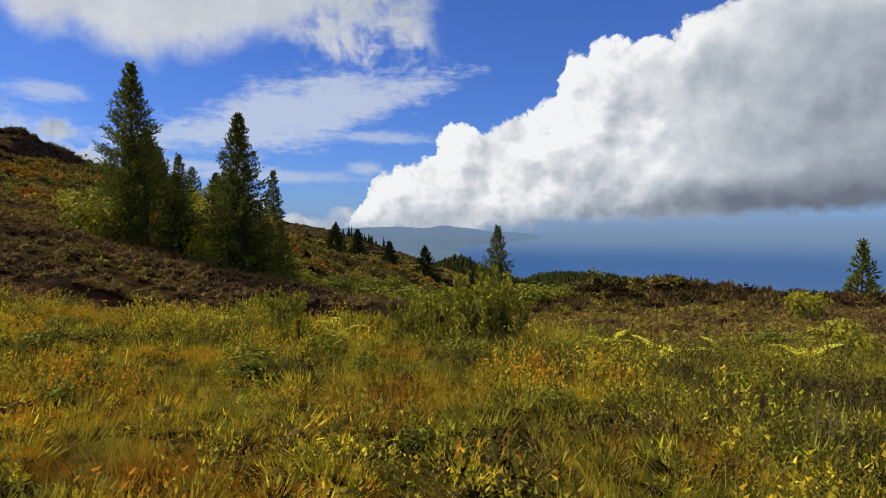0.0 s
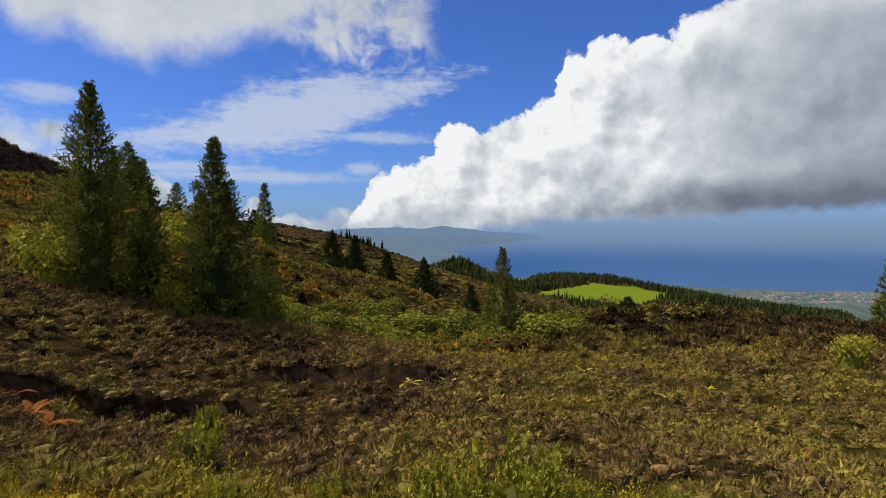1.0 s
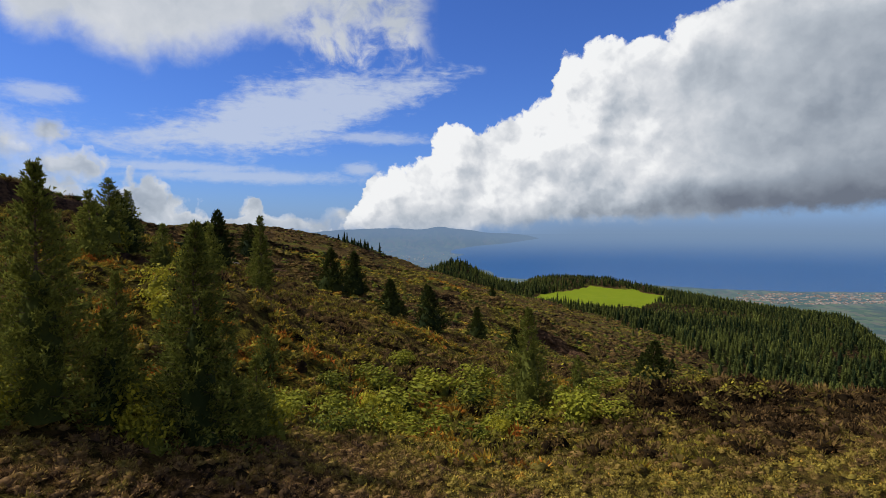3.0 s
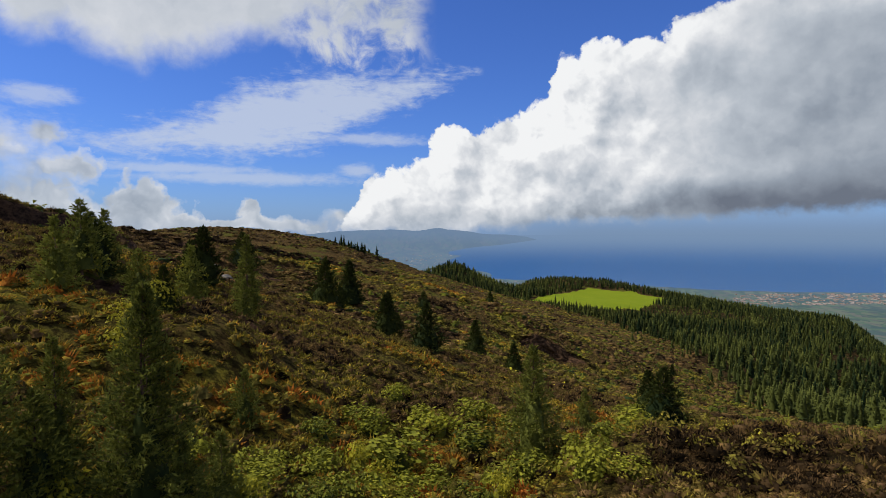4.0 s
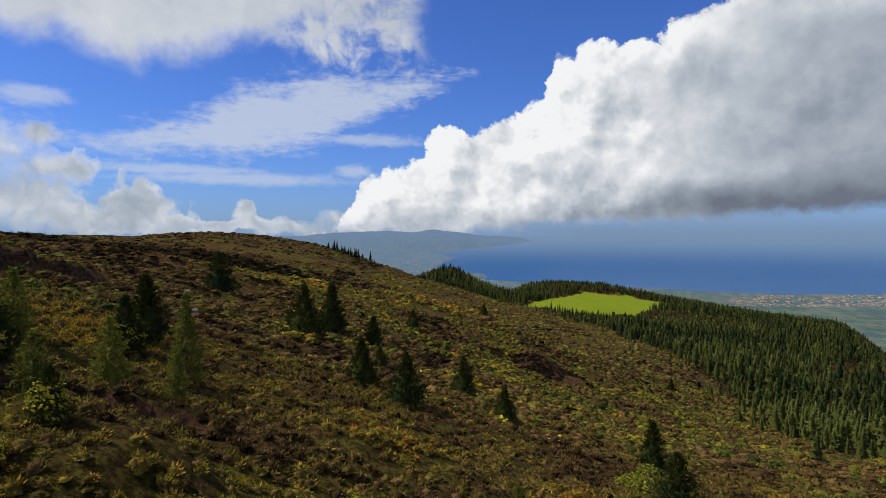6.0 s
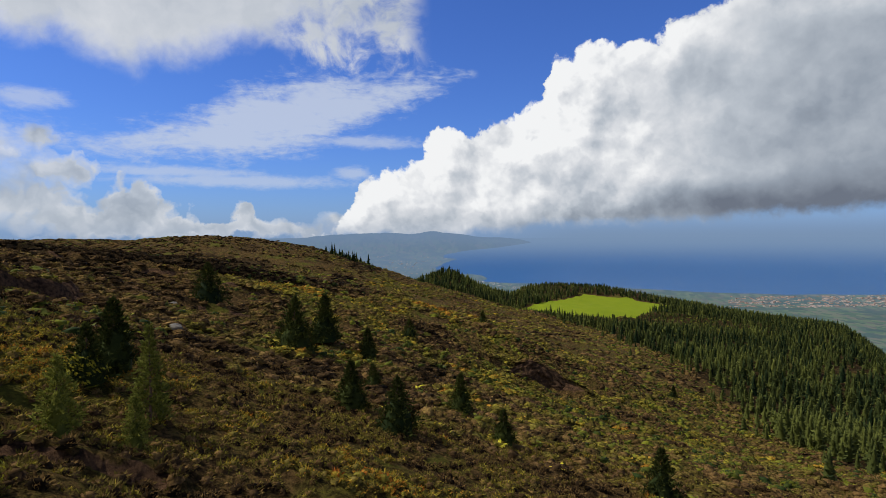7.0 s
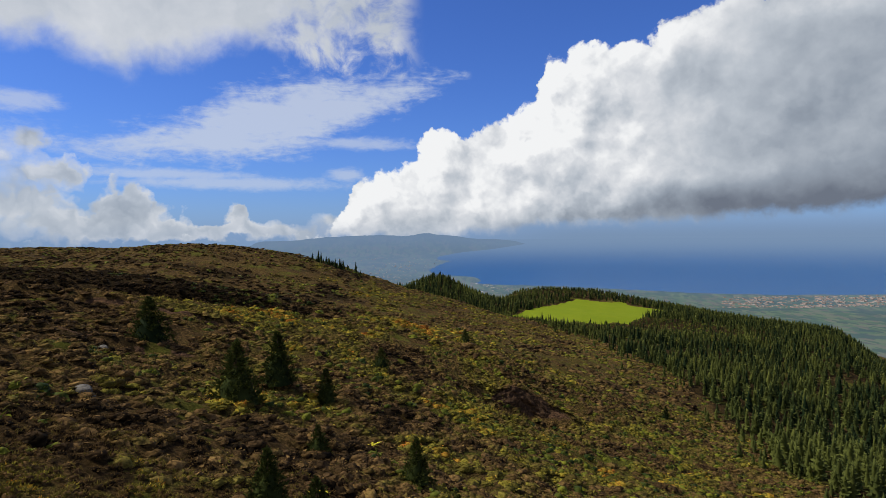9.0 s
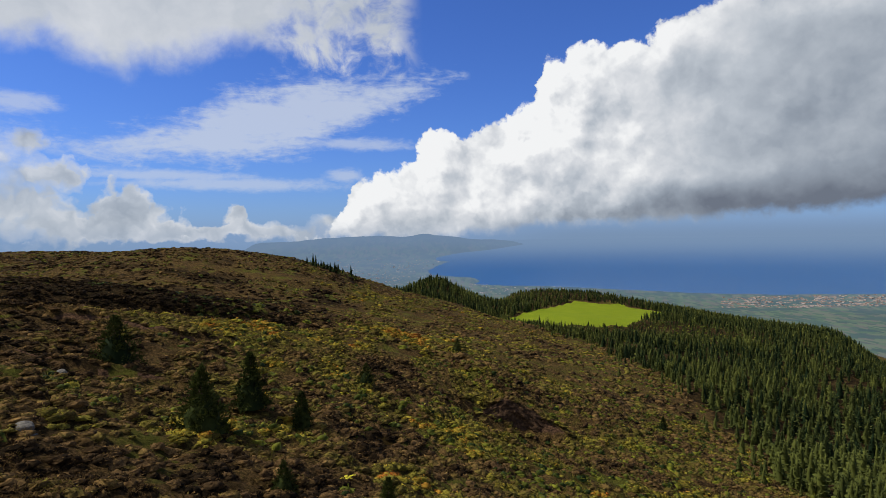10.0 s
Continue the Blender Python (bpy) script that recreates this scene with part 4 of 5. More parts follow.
def build_cover():
    rng = np.random.default_rng(11)
    tufts = [grass_tuft(rng, 40, 1.0, 0.55) for _ in range(5)]
    sprigs = [plume_template(rng, 10, 10, False) for _ in range(6)]
    clumps = [heather_clump(rng) for _ in range(5)]
    lumps = [heather_clump(rng, 40, 5, 1.3) for _ in range(6)]
    cushions = [heather_clump(rng, 40, 5, 1.3, deep=0.38) for _ in range(6)]
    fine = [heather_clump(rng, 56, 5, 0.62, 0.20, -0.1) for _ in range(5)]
    wisps = [grass_tuft(rng, 14) for _ in range(5)]
    specks = [far_clump(rng, 4, 5) for _ in range(5)]
    mids = [far_clump(rng, 11, 5) for _ in range(6)]
    bushes = [leafy_bush(rng, 84, 6, 0.062, 6) for _ in range(5)]
    fars = [far_clump(rng) for _ in range(6)]

    def layer(soup, kinds, n, ylo, yhi, bias, size, keep, tint, sink=0.03, spread=0.84, lean=0.15, squash=(0.8, 1.2), vary=0.06):
        x, y = scatter_places(rng, n, ylo, yhi, spread, bias)
        ok = keep(x, y) & (cut_edges(x, y)[1] < 0.62)
        x, y = x[ok], y[ok]
        which = rng.integers(0, len(kinds), len(x))
        for k, kind in enumerate(kinds):
            m = which == k
            if not m.any():
                continue
            xx, yy = x[m], y[m]
            sz = rng.uniform(size[0], size[1], len(xx))
            # plants across the ravine are darkened too, painted cloud shade
            strew(soup, kind, xx, yy, land(xx, yy) - sink * sz, sz, tint(xx, yy) * (1 - 0.8 * far_shade(xx, yy)) + rng.normal(0, vary, len(xx)) * (1 - 0.8 * far_shade(xx, yy)), rng, lean, rng.uniform(*squash, len(xx)))

    grass = Soup()
    patch = lambda x, y: fbm(x * 1.3 + 7, y * 1.3, 3)
    layer(grass, tufts, 9000, 9.3, 18.2, 0.7, (0.09, 0.30), lambda x, y: patch(x, y) > 0.40, lambda x, y: cover(x, y) + 0.03 + 0.85 * (fbm(x * 1.3, y * 1.3, 2) - 0.5), lean=0.4)
    layer(grass, fine, 4200, 9.4, 18.2, 0.7, (0.16, 0.46), lambda x, y: patch(x, y) < 0.56, lambda x, y: cover(x, y) - 0.14 + 0.8 * (fbm(x * 1.1 + 5, y * 1.1, 2) - 0.5), squash=(0.5, 1.2), vary=0.10)
    layer(grass, sprigs, 3000, 9.5, 18.2, 0.7, (0.16, 0.44), lambda x, y: fbm(x * 0.8 + 3, y * 0.8 + 9, 2) > 0.40, lambda x, y: cover(x, y) - 0.10 + 0.8 * (fbm(x * 0.9 + 15, y * 0.9, 2) - 0.5), squash=(0.7, 1.2), vary=0.10)
    straw = Soup()
    layer(straw, wisps, 15000, 17.0, 42, 1.0, (0.12, 0.32), lambda x, y: (x > -5) | (fbm(x * 0.5, y * 0.5, 2) > 0.55), lambda x, y: cover(x, y) + 0.02 + 0.6 * (fbm(x * 0.8, y * 0.8, 2) - 0.5), lean=0.3)
    tagged(new("dry_grass", straw.mesh("dry_grass", SHELF_HEATH)), "brown and straw-coloured dry grass on the open shelf", "grass", kind="stuff")
    ob = new("grass", grass.mesh("grass", MOSS))
    tagged(ob, "uneven tufts of yellow-green and straw-coloured hill grass", "grass", kind="stuff")

    heather, shelf = Soup(), Soup()
    bank = lambda x, y: ((x < 1.5 - 0.05 * y) | (fbm(x * 0.4, y * 0.4, 2) > 0.22)) & (y > 17.2)
    layer(shelf, cushions, 9300, 17.0, 42, 1.0, (0.30, 0.72), bank, lambda x, y: cover(x, y) + 0.04 + 0.7 * (fbm(x * 0.7, y * 0.7 + 3, 2) - 0.5), squash=(0.5, 1.0), vary=0.10)
    tagged(new("shelf_heather", shelf.mesh("shelf_heather", SHELF_HEATH)), "tan, brown and purplish heather cushions on the grassy shelf", "heather", kind="stuff")
    layer(heather, lumps, 9800, 36, 106, 1.0, (0.6, 1.6), lambda x, y: y > 36.5, lambda x, y: cover(x, y) + 0.02 + 0.7 * (fbm(x * 0.3, y * 0.3 + 6, 2) - 0.5), squash=(0.5, 1.1), vary=0.10)
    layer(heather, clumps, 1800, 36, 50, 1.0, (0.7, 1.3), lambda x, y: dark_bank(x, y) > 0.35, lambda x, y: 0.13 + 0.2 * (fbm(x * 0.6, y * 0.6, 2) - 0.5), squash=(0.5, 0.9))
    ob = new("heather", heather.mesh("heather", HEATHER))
    tagged(ob, "low brown and olive heather hummocks covering the slope", "heather", kind="stuff")

    scrub = Soup()
    dell = lambda x, y: (np.exp(-((x - 1) / 15) ** 2 - ((y - 47) / 7) ** 2) > 0.35)
    layer(scrub, bushes, 300, 38, 56, 1.0, (0.7, 1.7), dell, lambda x, y: 0.56 + 0.4 * (fbm(x * 0.3, y * 0.3, 2) - 0.5))
    layer(scrub, bushes, 1200, 52, 100, 1.0, (0.6, 1.5), lambda x, y: fbm(x * 0.1 + 3, y * 0.1, 3) > 0.46, lambda x, y: cover(x, y) + 0.08)
    open_heath = lambda x, y: outside_forest(x, y) & (fbm(x * 0.06, y * 0.06 + 9, 3) > 0.24)
    far_heath = lambda x, y: outside_forest(x, y) & (x < 170) & (x > -0.66 * y) & (fbm(x * 0.03, y * 0.03 + 9, 3) > 0.26)
    layer(scrub, fars, 11500, 92, 185, 0.9, (0.6, 3.1), open_heath, lambda x, y: cover(x, y) - 0.01 + 0.75 * (fbm(x * 0.15, y * 0.15 + 2, 2) - 0.5) + 0.35 * (fbm(x * 0.5, y * 0.5 + 2, 2) - 0.5), lean=0.3, squash=(0.35, 0.85), vary=0.06)
    layer(scrub, mids, 13500, 182, 285, 1.0, (1.4, 4.0), open_heath, lambda x, y: cover(x, y) - 0.01 + 0.8 * (fbm(x * 0.15, y * 0.15 + 2, 2) - 0.5), lean=0.1, squash=(0.35, 0.75), vary=0.06)
    layer(scrub, specks, 26000, 240, 720, 0.85, (2.0, 6.5), far_heath, lambda x, y: cover(x, y) - 0.02 + 0.7 * (fbm(x * 0.05, y * 0.05 + 2, 2) - 0.5), lean=0.1, squash=(0.3, 0.6), vary=0.09)
    green = Soup()
    layer(green, specks, 5000, 540, 730, 1.0, (2.5, 5.0), lambda x, y: wooded(x, y) & (x < 340), lambda x, y: 0.05 + 0.3 * rng.random(len(x)), lean=0.1, squash=(0.6, 1.0))
    layer(green, mids, 7000, 84, 290, 0.8, (1.0, 3.2), lambda x, y: outside_forest(x, y) & (fbm(x * 0.05 + 20, y * 0.05, 3) + 0.0022 * (x + 0.12 * y) > 0.47), lambda x, y: 0.12 + 0.38 * rng.random(len(x)), lean=0.1, squash=(0.5, 1.0))
    layer(green, mids, 6000, 110, 420, 0.9, (1.4, 3.6), lambda x, y: outside_forest(x, y) & wooded(x + 42, y) & (fbm(x * 0.07, y * 0.07, 2) > 0.38), lambda x, y: 0.12 + 0.36 * rng.random(len(x)), lean=0.1, squash=(0.5, 1.0))
    layer(green, specks, 4500, 240, 720, 0.85, (2.0, 5.0), lambda x, y: far_heath(x, y) & (fbm(x * 0.025 + 20, y * 0.025, 3) > 0.42), lambda x, y: 0.25 + 0.3 * rng.random(len(x)), lean=0.1, squash=(0.4, 0.8))
    tagged(new("green_scrub", green.mesh("green_scrub", LAUREL)), "dark green evergreen bushes dotted over the slope", "scrub", kind="stuff")
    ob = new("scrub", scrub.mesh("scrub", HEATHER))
    tagged(ob, "mixed green, golden and rust-coloured scrub and bracken", "scrub", kind="stuff")


build_cover()


# ---- conifers ----
def conifer_crown(rng, h, radius, branches, tufts, tuft, bare=0.04, lift=0.5, ragged=0.3, crossed=True):
    """Sprays of needles along rising branches, thinner towards the top."""
    limbs, crown = Soup(), Soup()
    for b in range(branches):
        f = bare + (0.985 - bare) * ((b + rng.random()) / branches) ** 0.9
        a = b * 2.399 + rng.normal(0, 0.35)
        reach = radius * (1.02 - f) ** 1.08 * rng.uniform(1 - ragged, 1 + ragged * 0.6) + 0.05
        rise = math.tan(lift * (0.15 + 1.0 * f) + rng.normal(0, 0.12))
        root = np.array([0, 0, f * h])
        way = np.array([math.cos(a), math.sin(a), 0])
        pts = []
        for s in (0, 0.5, 1):
            pts.append(root + way * reach * s + np.array([0, 0, reach * (rise * s * s * 0.75 + 0.05 * s - 0.10 * s * (1 - f))]))
        side = np.cross(way, (0, 0, 1)) * 0.012 * h * 0.14
        up = np.array([0, 0, 0.010 * h * 0.14])
        limbs.add([pts[0] - side, pts[0] + side, pts[0] + up * 2, pts[1] - side * 0.6, pts[1] + side * 0.6, pts[1] + up, pts[2]],
                  [(0, 1, 4), (0, 4, 3), (1, 2, 5), (1, 5, 4), (2, 0, 3), (2, 3, 5), (3, 4, 6), (4, 5, 6), (5, 3, 6)])
        m = max(3, int(tufts * (0.4 + reach / radius)))
        for _ in range(m):
            s = rng.uniform(0.12, 1.0) ** 0.75
            p = (pts[0] * (1 - s) ** 2 + pts[1] * 2 * s * (1 - s) + pts[2] * s * s) if s < 0.95 else pts[2]
            p = p + rng.normal(0, 0.045 * reach + 0.02, 3)
            d = way * rng.uniform(0.3, 1.0) + rng.normal(0, 0.55, 3) + np.array([0, 0, 0.35 + 0.5 * f])
            d /= np.linalg.norm(d)
            q = tuft * rng.uniform(0.6, 1.3) * (0.75 + 0.35 * (1 - f))
            t1 = np.cross(d, rng.normal(0, 1, 3))
            t1 /= np.linalg.norm(t1) + 1e-6
            t2 = np.cross(d, t1)
            w = q * (0.15 if crossed else 0.24)
            mid = p + d * q * 0.45
            if crossed:
                crown.add([p, mid + t1 * w, p + d * q, mid - t1 * w, mid + t2 * w, mid - t2 * w], [(0, 1, 2), (0, 2, 3), (0, 4, 2), (0, 2, 5)])
            else:
                crown.add([p, mid + t1 * w, p + d * q, mid - t1 * w], [(0, 1, 2), (0, 2, 3)])
    return limbs, crown


def stem(rng, h, r, sides=7):
    soup = Soup()
    zs = (-0.3, 0.05 * h, 0.35 * h, 0.7 * h, h)
    rs = (r * 1.35, r, r * 0.72, r * 0.36, r * 0.05)
    co, tri = [], []
    bend = rng.normal(0, 0.006 * h, (5, 2))
    bend[0] = 0
    for k, (z, q) in enumerate(zip(zs, rs)):
        for i in range(sides):
            a = 6.283 * i / sides
            co.append((math.cos(a) * q + bend[k][0], math.sin(a) * q + bend[k][1], z))
    for k in range(4):
        for i in range(sides):
            j = (i + 1) % sides
            p, q, s, t = k * sides + i, k * sides + j, (k + 1) * sides + i, (k + 1) * sides + j
            tri += [(p, q, t), (p, t, s)]
    return soup.add(co, tri)


def conifer(seed, h, radius, branches, tufts, tuft, label, group="", heart=0.0, needles=CEDAR, **shape):
    rng = np.random.default_rng(seed)
    root = new("conifer")
    limbs, crown = conifer_crown(rng, h, radius, branches, tufts, tuft, **shape)
    # core darker than the needles, shade within the crown as colour
    if heart:
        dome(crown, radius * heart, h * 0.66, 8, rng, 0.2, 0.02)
    part("trunk", stem(rng, h, h * 0.013 + 0.02).mesh("trunk", BARK, False), root, "thin brown trunk")
    part("branchwork", limbs.mesh("branchwork", BARK), root, "slender rising brown branches")
    part("crown", crown.mesh("crown", needles), root, "blue-green sprays of needles")
    return tagged(root, label, "tree", group)


def stand(tree, x, y, top=None, h=None, turn=0.0):
    """Set a tree on the ground, sized so that its top or its height comes out as given."""
    z = float(land(x, y)) - 0.05
    own = tree["height"]
    k = ((top - z) if top is not None else h) / own
    tree.matrix_basis = pose(x, y, z, 0, 0, turn) @ Matrix.Diagonal((k, k, k, 1))
    return tree


def plantation_shape(rng, flakes=34, sides=5):
    """A conifer one unit high: ragged tiers of boughs round a narrow cone tinted dark as inner shade."""
    soup = Soup()
    wide = rng.uniform(0.19, 0.28)
    co, tri = [], []
    for k, (z, r) in enumerate(((0.0, 0.66), (0.4, 0.50), (0.78, 0.18))):
        for i in range(sides):
            a = 6.283 * (i + 0.5 * k) / sides
            q = wide * r * rng.uniform(0.75, 1.2)
            co.append((math.cos(a) * q, math.sin(a) * q, z))
    co.append((0, 0, 1.0))
    for k in range(2):
        for i in range(sides):
            j = (i + 1) % sides
            p, q, s, t = k * sides + i, k * sides + j, (k + 1) * sides + i, (k + 1) * sides + j
            tri += [(p, q, t), (p, t, s)]
    for i in range(sides):
        tri.append((2 * sides + i, 2 * sides + (i + 1) % sides, 3 * sides))
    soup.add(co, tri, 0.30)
    few = flakes < 20
    for b in range(flakes):
        f = 0.03 + 0.93 * ((b + rng.random()) / flakes) ** 0.92
        a = b * 2.399 + rng.normal(0, 0.4)
        r = wide * (1.03 - f) ** 0.70 * rng.uniform(0.70, 1.40) + 0.010
        d = np.array([math.cos(a), math.sin(a), 0])
        s = np.array([-math.sin(a), math.cos(a), rng.normal(0, 0.35)]) * r * rng.uniform(0.24, 0.42) * (1.5 if few else 1.0)
        root = np.array([0, 0, f - 0.03]) + d * r * 0.15
        tip = np.array([0, 0, f + rng.uniform(-0.02, 0.045)]) + d * r
        mid = root * 0.45 + tip * 0.55 + np.array([0, 0, rng.uniform(0.0, 0.03)])
        soup.add([root, mid + s, tip, mid - s], [(0, 1, 2), (0, 2, 3)], 0.5 + 0.12 * (f - 0.5) + rng.normal(0, 0.05))
    return soup.arrays()


# ---- single plants on the heath ----
def fern_mesh(rng, fronds, size, mat):
    """A crown of arching fronds with paired leaflets."""
    soup = Soup()
    for k in range(fronds):
        a = 6.283 * k / fronds + rng.normal(0, 0.35)
        length, bend = size * rng.uniform(0.7, 1.2), rng.uniform(0.9, 1.5)
        way, side = np.array([math.cos(a), math.sin(a), 0]), np.array([-math.sin(a), math.cos(a), 0])
        steps, p, tilt, pts = 22, np.zeros(3), rng.uniform(0.55, 0.95), []
        for s in range(steps + 1):
            pts.append(p.copy())
            p = p + (way * math.cos(tilt) + np.array([0, 0, math.sin(tilt)])) * length / steps
            tilt -= bend / steps
        for s in range(1, steps):
            f = s / steps
            w = length * 0.19 * math.sin(math.pi * min(1, 0.12 + f * 0.92)) ** 0.7
            along = pts[s + 1] - pts[s]
            for sg in (-1, 1):
                root, tip = pts[s], pts[s] + side * sg * w + along * 0.9 - np.array([0, 0, 0.10 * w])
                h = along * 0.30
                soup.add([root - h, root + h, tip * 0.45 + root * 0.55 + h * 1.1, tip, tip * 0.45 + root * 0.55 - h * 1.0], [(0, 1, 2), (0, 2, 4), (4, 2, 3)])
    return soup.mesh("fronds", mat)


def rachis_mesh(rng, n, size):
    soup = Soup()
    for k in range(n):
        a = 6.283 * k / n
        x, y = math.cos(a), math.sin(a)
        soup.add([(-y * 0.01, x * 0.01, 0), (y * 0.01, -x * 0.01, 0), (x * size * 0.3, y * size * 0.3, size * 0.45)], [(0, 1, 2)])
    return soup.mesh("stalk", BARK)


def place(root, x, y, k=1.0, turn=0.0, sink=0.02):
    root.matrix_basis = pose(x, y, float(land(x, y)) - sink, 0, 0, turn) @ Matrix.Diagonal((k, k, k, 1))
    return root


def build_ferns():
    rng = np.random.default_rng(41)
    kinds = []
    for k in range(3):
        root = new("fern")
        part("fronds", fern_mesh(rng, 6 + k, 0.72, FERN), root, "arching yellow-green fronds")
        part("stalk", rachis_mesh(rng, 4 + k, 0.8), root)
        kinds.append(tagged(root, "yellow-green fern with arching fronds on the heath", "fern", "ferns on the heath"))
    spots = [(-2.6, 16.2, 0.75), (-2.0, 16.7, 0.65), (-0.9, 16.1, 0.75), (-3.4, 16.5, 0.8), (3.2, 15.2, 0.7), (3.5, 15.8, 0.8), (4.9, 17.1, 0.8), (4.2, 16.9, 0.7), (2.9, 16.5, 0.55), (5.6, 16.3, 0.8), (2.1, 14.2, 0.5),
             (6.6, 17.6, 0.6), (-0.6, 28.0, 0.6), (1.2, 29.3, 0.55), (0.5, 28.7, 0.5), (5.6, 33.0, 0.6), (-2.2, 22.8, 0.5), (-3.2, 41.2, 1.0), (1.5, 41.6, 1.0), (-9.4, 38.3, 1.0),
             (7.4, 29.5, 0.5), (9.2, 30.6, 0.5), (-0.8, 54.2, 1.2), (-13.2, 31.4, 0.9), (-15.5, 34.0, 0.9), (-1.7, 127.0, 1.9), (8.7, 97.5, 1.7), (14.5, 92.0, 1.7), (-9.0, 176.0, 2.0), (-4.5, 101.0, 1.7), (41.0, 205.0, 1.9)]
    for k, (x, y, size) in enumerate(spots):
        t = kinds[k] if k < 3 else copy_thing(kinds[k % 3], Matrix())
        place(t, x, y, size * (1.05 if y < 30 else 1.0), k * 83)
    for k, (x, y) in enumerate(((-7.5, 22.1), (-6.9, 21.7), (-8.2, 22.6))):
        root = new("dead_bracken")
        part("fronds", fern_mesh(rng, 9, 0.45, RUST), root)
        place(tagged(root, "rust-red dead bracken beside the earth bank", "fern", "dead bracken by the bank"), x, y, 1.2, k * 50)


def bush_thing(name, template, size, mat, stems, rng, high=1.0):
    """A shrub of several stems and a leafy head."""
    root = new(name)
    wood = Soup()
    for k in range(stems):
        a, r = rng.uniform(0, 6.283), rng.uniform(0.05, 0.3) * size
        x, y, w = math.cos(a) * r, math.sin(a) * r, 0.012 * size
        wood.add([(-w, 0, -0.05), (w, 0, -0.05), (0, w, -0.05), (x, y, 0.45 * size * high)], [(0, 1, 3), (1, 2, 3), (2, 0, 3)])
    part("stems", wood.mesh("stems", BARK), root)
    co, tri, tint = template
    part("foliage", Soup().add(co * np.array([size, size, size * high]), tri, tint).mesh("foliage", mat), root)
    return root


def build_shrubs():
    rng = np.random.default_rng(43)
    plumes = [plume_template(rng) for _ in range(3)]
    heads = [leafy_bush(rng, 420, 8, 0.040, 9) for _ in range(3)]
    dense = [leafy_bush(rng, 760, 8, 0.040, 12) for _ in range(3)]

    def many(name, forms, spots, mat, stems, label, category, group, high=1.0):
        made = []
        for k, (x, y, size) in enumerate(spots):
            if k < len(forms):
                t = tagged(bush_thing(name, forms[k], 1.0, mat, stems, rng, high), label, category, group)
                made.append(t)
            else:
                t = copy_thing(made[k % len(forms)], Matrix())
            size = size * (1.25 if name == "laurel_bush" else 1.0)
            place(t, x, y, size, k * 77, 0.03 * size)

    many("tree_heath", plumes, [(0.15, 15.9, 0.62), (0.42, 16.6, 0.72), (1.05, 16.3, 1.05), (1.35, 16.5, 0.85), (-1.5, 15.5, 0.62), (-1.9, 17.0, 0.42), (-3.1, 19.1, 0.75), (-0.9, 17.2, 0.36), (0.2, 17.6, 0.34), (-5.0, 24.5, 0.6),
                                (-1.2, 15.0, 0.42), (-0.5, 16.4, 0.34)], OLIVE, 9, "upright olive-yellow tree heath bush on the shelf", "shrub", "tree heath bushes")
    many("low_shrub", heads, [(-1.15, 13.2, 0.62), (-0.75, 14.4, 0.60), (0.8, 14.6, 0.5), (2.1, 15.2, 0.55), (-0.2, 13.7, 0.4), (5.6, 17.2, 0.8), (3.0, 17.4, 0.5), (-2.2, 12.2, 0.42), (1.4, 12.6, 0.4), (0.4, 11.6, 0.34), (3.4, 13.6, 0.5), (-3.4, 13.8, 0.5), (2.6, 11.5, 0.38), (4.4, 14.6, 0.5), (-4.2, 15.4, 0.55)], LAUREL, 7, "low dark green leafy shrub among grass", "shrub", "low shrubs", 0.8)
    many("laurel_bush", dense, [(-3.0, 47.3, 3.2), (-1.2, 53.0, 2.6), (5.9, 44.3, 2.4), (-6.0, 43.4, 2.2), (-8.0, 41.4, 2.0), (1.2, 50.6, 2.4), (-4.8, 50.6, 2.4), (2.2, 45.4, 2.2), (-6.8, 47.2, 1.9), (8.2, 49.0, 1.8), (-0.8, 44.6, 2.0),
                                (1.6, 56.4, 2.4), (-3.6, 57.2, 1.8), (-10.6, 40.4, 2.0), (13.6, 62.0, 2.6), (3.8, 53.6, 2.0), (18.5, 78.0, 3.0), (22.0, 84.0, 2.8), (-4.2, 40.6, 2.0), (-2.4, 42.2, 1.8), (0.6, 42.4, 1.7), (3.6, 46.6, 2.2), (-5.2, 38.8, 1.6), (7.4, 43.4, 1.6), (-7.2, 39.0, 1.7), (6.6, 47.0, 1.9)], LAUREL, 8, "rounded glossy green laurel bush in the dell", "shrub", "laurel bushes", 0.75)
    many("yellow_shrub", heads, [(-17.0, 53.3, 2.4), (-12.6, 30.6, 2.0), (-13.8, 31.4, 1.9), (-10.2, 33.0, 2.1), (-9.5, 32.2, 1.4), (-14.8, 33.0, 2.0), (-3.4, 43.8, 1.7), (1.8, 43.4, 1.5), (-4.6, 45.6, 1.8), (-23.4, 72.4, 3.0), (-15.5, 46.5, 2.2), (-6.9, 36.4, 1.8), (-9.0, 31.9, 1.4), (15.5, 33.0, 1.6), (16.6, 33.8, 1.4), (-16.9, 49.0, 2.0), (-25.0, 60.0, 2.4), (7.0, 17.6, 0.95), (7.8, 18.3, 0.75), (6.6, 18.0, 0.7)], SPRING, 7,
         "bright yellow-green young shrub on the slope", "shrub", "yellow-green shrubs", 1.25)

    # boulders half sunk in the heath
    for k, (x, y, size) in enumerate(((-34.8, 112.8, 1.5), (-33.2, 111.6, 0.9), (-46.0, 138.0, 1.3), (34.0, 196.0, 1.6), (31.5, 194.5, 1.1))):
        bm = bmesh.new()
        bmesh.ops.create_icosphere(bm, subdivisions=3, radius=1.0)
        off = rng.uniform(0, 50)
